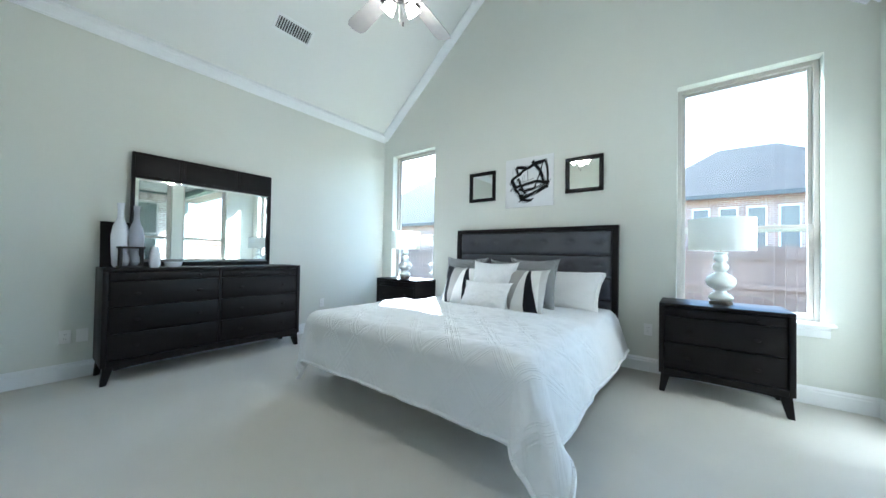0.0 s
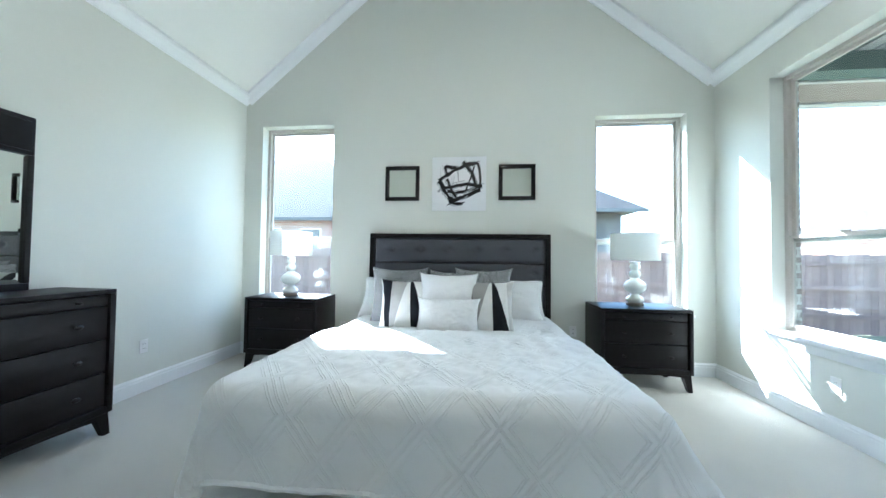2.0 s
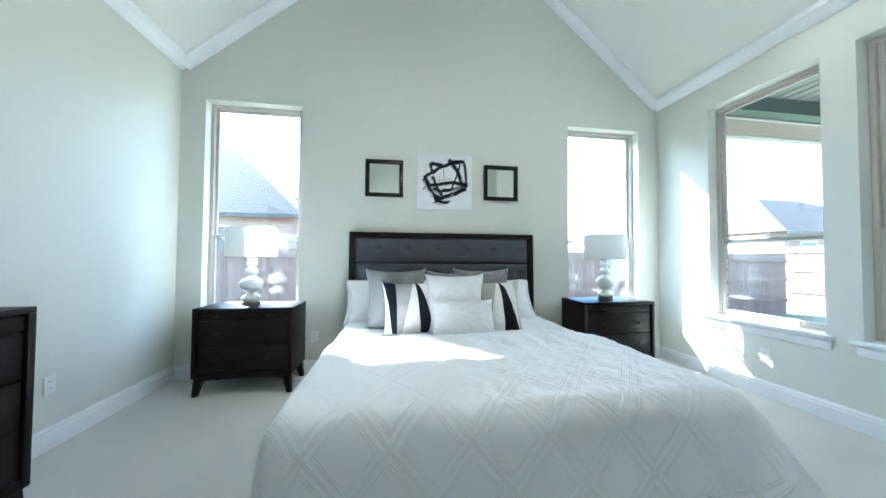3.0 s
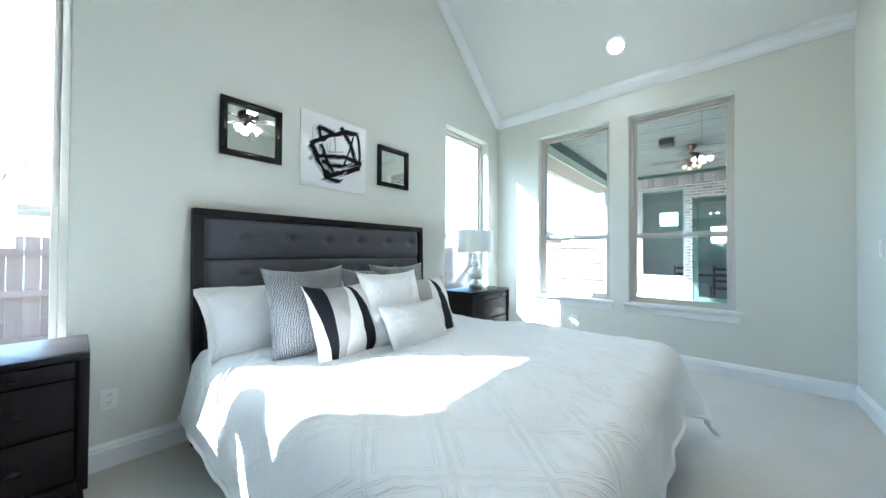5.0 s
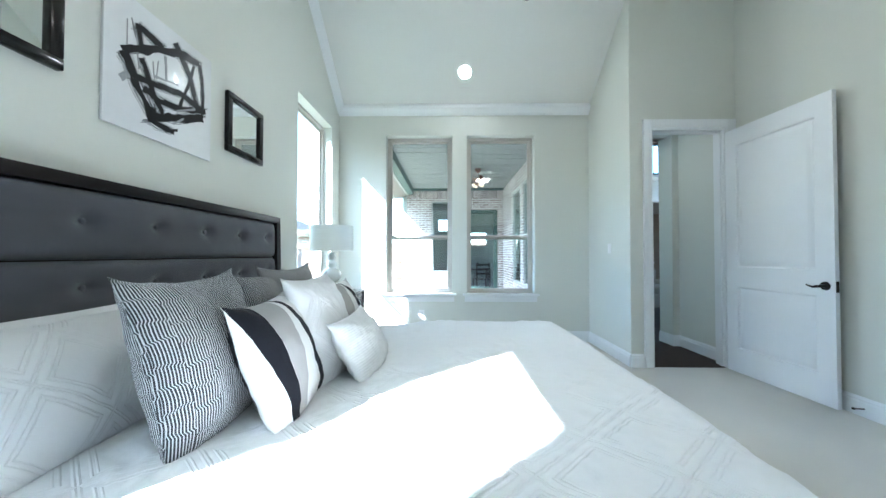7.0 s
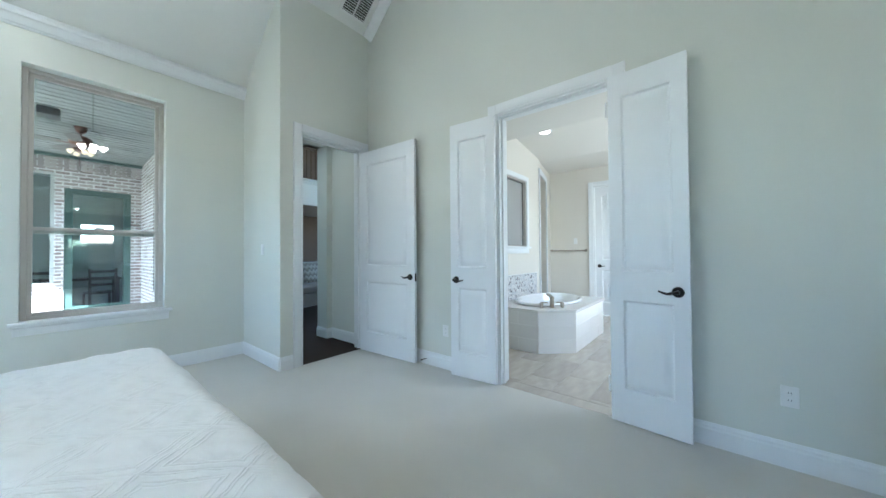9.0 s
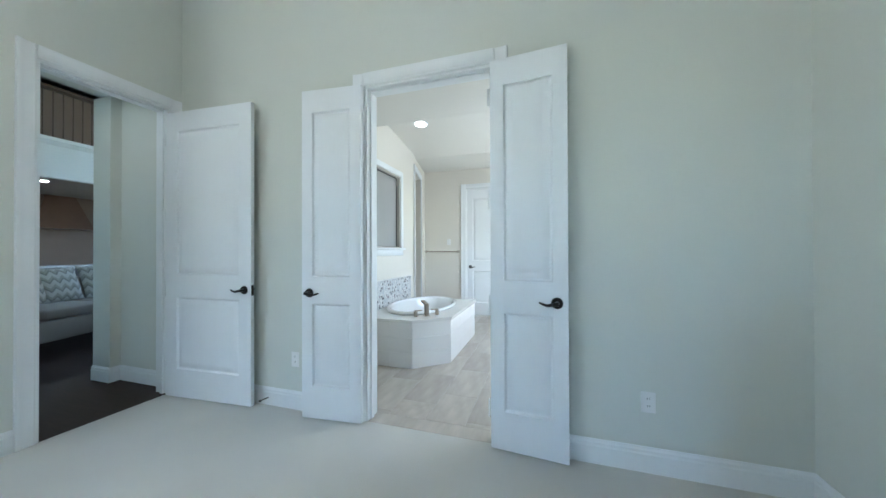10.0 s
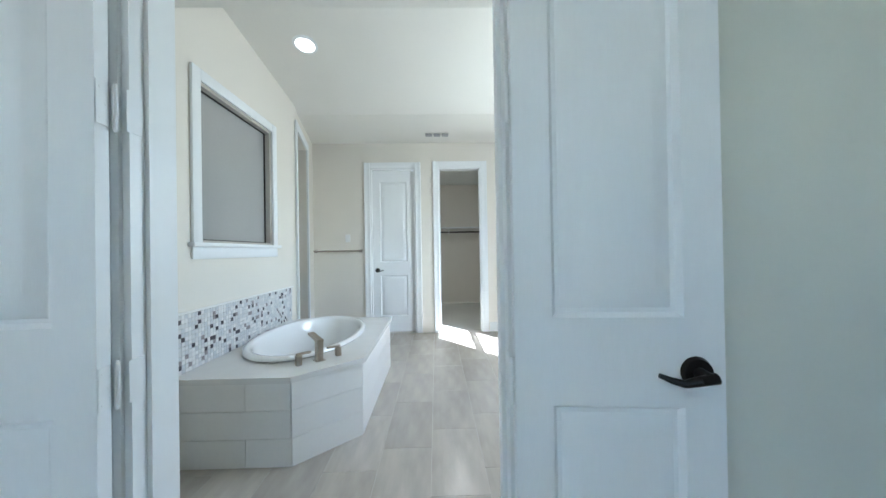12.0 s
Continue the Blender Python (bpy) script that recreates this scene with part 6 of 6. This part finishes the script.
def wedge_material(name, half):
    """White cloth with tall black and silver wedges, as appliqued on the cushion."""
    m = material(name, (0.8, 0.8, 0.8), 0.7, spec=0.25)
    nt, b = nodes_of(m)
    uv, sep = nt.nodes.new("ShaderNodeUVMap"), nt.nodes.new("ShaderNodeSeparateXYZ")
    uv.uv_map = "cloth"
    nt.links.new(uv.outputs[0], sep.inputs[0])
    v = math_node(nt, "ADD", math_node(nt, "DIVIDE", sep.outputs["Y"], half * 2), 0.5)
    u = math_node(nt, "ADD", math_node(nt, "DIVIDE", sep.outputs["X"], half * 2), 0.5)
    colour = None
    # middle at the foot, sideways run to the top, half width at the top and at the foot, colour
    for c0, run, top, foot, rgb in ((0.22, -0.08, 0.11, 0.03, (0.006, 0.007, 0.012)), (0.275, 0.125, 0.15, 0.022, (0.40, 0.39, 0.38)), (0.77, -0.185, 0.015, 0.15, (0.006, 0.007, 0.012)), (0.95, -0.02, 0.11, 0.05, (0.56, 0.55, 0.54))):
        lean = math_node(nt, "ADD", c0, math_node(nt, "MULTIPLY", v, run))
        half_width = math_node(nt, "ADD", foot, math_node(nt, "MULTIPLY", v, top - foot))
        d = math_node(nt, "ABSOLUTE", math_node(nt, "SUBTRACT", u, lean))
        hit = math_node(nt, "LESS_THAN", d, half_width)
        mix = nt.nodes.new("ShaderNodeMix")
        mix.data_type = "RGBA"
        if colour is None:
            mix.inputs[6].default_value = (0.78, 0.78, 0.76, 1)
        else:
            nt.links.new(colour, mix.inputs[6])
        mix.inputs[7].default_value = (*rgb, 1)
        nt.links.new(hit, mix.inputs["Factor"])
        colour = mix.outputs[2]
    nt.links.new(colour, b.inputs["Base Color"])
    ns, bu = nt.nodes.new("ShaderNodeTexNoise"), nt.nodes.new("ShaderNodeBump")
    ns.inputs["Scale"].default_value = 600
    bu.inputs["Strength"].default_value, bu.inputs["Distance"].default_value = 0.2, 0.002
    nt.links.new(uv.outputs[0], ns.inputs["Vector"])
    nt.links.new(ns.outputs["Fac"], bu.inputs["Height"])
    nt.links.new(bu.outputs[0], b.inputs["Normal"])
    return m


def cord_material(name):
    """White cloth ribbed across in fine cords."""
    m = material(name, (0.78, 0.79, 0.80), 0.8, spec=0.2)
    nt, b = nodes_of(m)
    uv, sep = nt.nodes.new("ShaderNodeUVMap"), nt.nodes.new("ShaderNodeSeparateXYZ")
    uv.uv_map = "cloth"
    nt.links.new(uv.outputs[0], sep.inputs[0])
    bu = nt.nodes.new("ShaderNodeBump")
    bu.inputs["Strength"].default_value, bu.inputs["Distance"].default_value = 0.5, 0.004
    nt.links.new(math_node(nt, "PINGPONG", math_node(nt, "MULTIPLY", sep.outputs["Y"], 85.0), 0.5), bu.inputs["Height"])
    nt.links.new(bu.outputs[0], b.inputs["Normal"])
    return m


RIB, WEDGE, CORD = rib_material("ribbed_black_white"), wedge_material("wedge_cloth", 0.262), cord_material("corded_white")
PZ0 = 0.59


def leaning(x, y, tilt, turn=0, z=PZ0):
    return pose(x, y, z, 0, 0, turn) @ pose(0, 0, 0, -tilt, 0, 0)


pillow("pillow_sham", leaning(-2.37, 3.91, 38, 3), 0.90, 0.465, 0.24, SHAM, "white matelasse sham leaning on the headboard", "bed pillows", 1, flange=0.03)
pillow("pillow_sham", leaning(-1.40, 3.91, 38, -3), 0.90, 0.465, 0.24, SHAM, "white matelasse sham leaning on the headboard", "bed pillows", 2, flange=0.03)
pillow("throw_pillow", leaning(-2.35, 3.62, 15, 5, 0.565), 0.54, 0.56, 0.25, RIB, "black and white ribbed square cushion", "ribbed cushions", 3, pinch=0.09)
pillow("throw_pillow", leaning(-1.81, 3.71, 14, 0, 0.57), 0.52, 0.53, 0.20, RIB, "black and white ribbed square cushion", "ribbed cushions", 4, pinch=0.09)
pillow("throw_pillow", leaning(-1.55, 3.71, 12, -3, 0.57), 0.54, 0.55, 0.22, RIB, "black and white ribbed square cushion", "ribbed cushions", 5, pinch=0.09)
pillow("throw_pillow", leaning(-2.232, 3.40, 22, 6, 0.575), 0.46, 0.46, 0.21, WEDGE, "white cushion with black and silver wedges", "wedge cushions", 6)
pillow("throw_pillow", leaning(-1.52, 3.40, 20, -4, 0.575), 0.46, 0.46, 0.20, WEDGE, "white cushion with black and silver wedges", "wedge cushions", 7)
pillow("throw_pillow", leaning(-1.86, 3.37, 20, 0, 0.57), 0.51, 0.53, 0.20, SHAM, "white quilted square cushion", "white cushions", 8)
pillow("throw_pillow", leaning(-1.84, 3.19, 30, 0, 0.585), 0.52, 0.33, 0.17, CORD, "white corded oblong cushion", "white cushions", 9)

# sofa cushions seen through the entry
def zigzag_material(name):
    """Cream cloth with a woven grey and olive chevron."""
    m = material(name, (0.5, 0.48, 0.44), 0.9, spec=0.15)
    nt, b = nodes_of(m)
    uv, sep = nt.nodes.new("ShaderNodeUVMap"), nt.nodes.new("ShaderNodeSeparateXYZ")
    uv.uv_map = "cloth"
    nt.links.new(uv.outputs[0], sep.inputs[0])
    zig = math_node(nt, "PINGPONG", math_node(nt, "MULTIPLY", sep.outputs["X"], 9.0), 0.5)
    saw = math_node(nt, "FRACT", math_node(nt, "ADD", math_node(nt, "MULTIPLY", sep.outputs["Y"], 8.0), zig))
    ramp = nt.nodes.new("ShaderNodeValToRGB")
    ramp.color_ramp.interpolation = "CONSTANT"
    els = ramp.color_ramp.elements
    els[0].position, els[0].color = 0.0, (0.60, 0.58, 0.54, 1)
    els[1].position, els[1].color = 0.5, (0.30, 0.29, 0.27, 1)
    e = els.new(0.7)
    e.color = (0.42, 0.40, 0.35, 1)
    nt.links.new(saw, ramp.inputs[0])
    nt.links.new(ramp.outputs[0], b.inputs["Base Color"])
    return m


ZIG = zigzag_material("zigzag_cloth")
for k, (x, y) in enumerate(((3.33, -1.30), (3.16, -0.80), (3.02, -0.40))):
    pillow("sofa_cushion", pose(x, y, 0.56, 0, 0, -70) @ pose(0, 0, 0, -18, 0, 0), 0.52, 0.50, 0.16, ZIG, "patterned cushion on the sofa", "sofa cushions", 20 + k, 16)

# bedroom fan
ceiling_fan(pose(RIDGE, 2.02, vault(RIDGE) - 0.02), 2.29, 5, material("fan_blade_grey", (0.30, 0.30, 0.30), 0.5, vary=0.1, grain=12), KNOBMETAL, BULB, "dark bedroom ceiling fan with lit frosted shades", 0.66, 4, 0.86, 0.383, 0.0)

# ---- small pieces last ----
def bath_tiles():
    """Long floor tiles in running bond, each a piece of the floor."""
    w, l, g = 0.30, 0.60, 0.003
    bm = bmesh.new()
    vs = box(bm, 0, w - g, 0, l - g, -0.011, 0.0)
    me = mesh_of("tile", bm, TILE_MAT)
    for i in range(12):
        x = -4.2 + i * w
        for j in range(8):
            y = BFAR + 0.0 + j * l + (0.2 * (i % 3)) - l
            y0, y1 = max(y, BFAR), min(y + l, SY - 0.146)
            if y1 - y0 < 0.05:
                continue
            o = new("tile", me)
            o.parent = floor_bath
            o.location, o.scale = (x, y0, 0), (1, (y1 - y0) / l, 1)
    bm = bmesh.new()
    box(bm, -2.92, -1.99, -0.345, -0.205, -0.011, -0.001)
    part("threshold", bm, TILE_MAT, floor_bath)


bath_tiles()


def apron_tiles():
    bm = bmesh.new()
    rows = 3
    for (xa, ya), (xb, yb) in zip(DECK[:-2], DECK[1:-1]):
        ln = math.hypot(xb - xa, yb - ya)
        d = Vector((xb - xa, yb - ya, 0)).normalized()
        nrm = Vector((-d.y, d.x, 0)) * -1
        turn = math.degrees(math.atan2(d.y, d.x))
        for r in range(rows):
            cuts = [0.0, *[c for c in (0.40 + 0.20 * (r % 2), 1.0 + 0.20 * (r % 2)) if c < ln - 0.08], ln]
            for a, b in zip(cuts, cuts[1:]):
                zb, h = r * 0.16, 0.16
                bm = bmesh.new()
                box(bm, a + 0.0012, b - 0.0012, -0.008, 0.0, zb + 0.0012, zb + h - 0.0012)
                bmesh.ops.transform(bm, matrix=pose(xa, ya, 0, 0, 0, turn), verts=bm.verts[:])
                part("tile", bm, TUBTILE, tub, smooth=None)


apron_tiles()


def mosaic():
    """Small mixed glass squares behind the tub, too many to count."""
    m = material("mosaic_glass", (0.5, 0.5, 0.5), 0.15, spec=0.6)
    nt, b = nodes_of(m)
    geo, ramp = nt.nodes.new("ShaderNodeNewGeometry"), nt.nodes.new("ShaderNodeValToRGB")
    ramp.color_ramp.interpolation = "CONSTANT"
    els = ramp.color_ramp.elements
    els[0].position, els[0].color = 0.0, (0.70, 0.70, 0.70, 1)
    els[1].position, els[1].color = 0.34, (0.80, 0.79, 0.78, 1)
    for pos, rgb in ((0.62, (0.64, 0.65, 0.67)), (0.86, (0.10, 0.095, 0.11)), (0.94, (0.34, 0.31, 0.32))):
        e = els.new(pos)
        e.color = (*rgb, 1)
    nt.links.new(geo.outputs["Random Per Island"], ramp.inputs[0])
    nt.links.new(ramp.outputs[0], b.inputs["Base Color"])
    s, g = 0.0265, 0.003
    verts, faces = [], []
    ny, nz = int(1.56 / s), int(0.36 / s)
    for j in range(ny):
        for k in range(nz):
            y, z = -1.20 - (j + 1) * s, 0.518 + k * s
            base = len(verts)
            for x in (BX - 0.002, BX - 0.009):
                verts += [(x, y, z), (x, y + s - g, z), (x, y + s - g, z + s - g), (x, y, z + s - g)]
            faces += [tuple(base + q for q in f) for f in ((4, 5, 6, 7), (0, 1, 5, 4), (1, 2, 6, 5), (2, 3, 7, 6), (3, 0, 4, 7))]
    me = bpy.data.meshes.new("mosaic_tiles")
    me.from_pydata(verts, [], faces)
    me.materials.append(m)
    ob = new("mosaic_tiles", me)
    tagged(ob, "white, grey and charcoal glass mosaic band behind the tub", "mosaic", "", "stuff")
    trim("trim_mosaic", [(0, 0), (0.012, 0), (0.012, 0.012), (0, 0.012)], (BX, -2.78, 0.518 + nz * s), (BX, -1.2, 0.518 + nz * s), (-1, 0, 0), (0, 0, 1), TUBTILE, "pale tile edging over the mosaic")


mosaic()
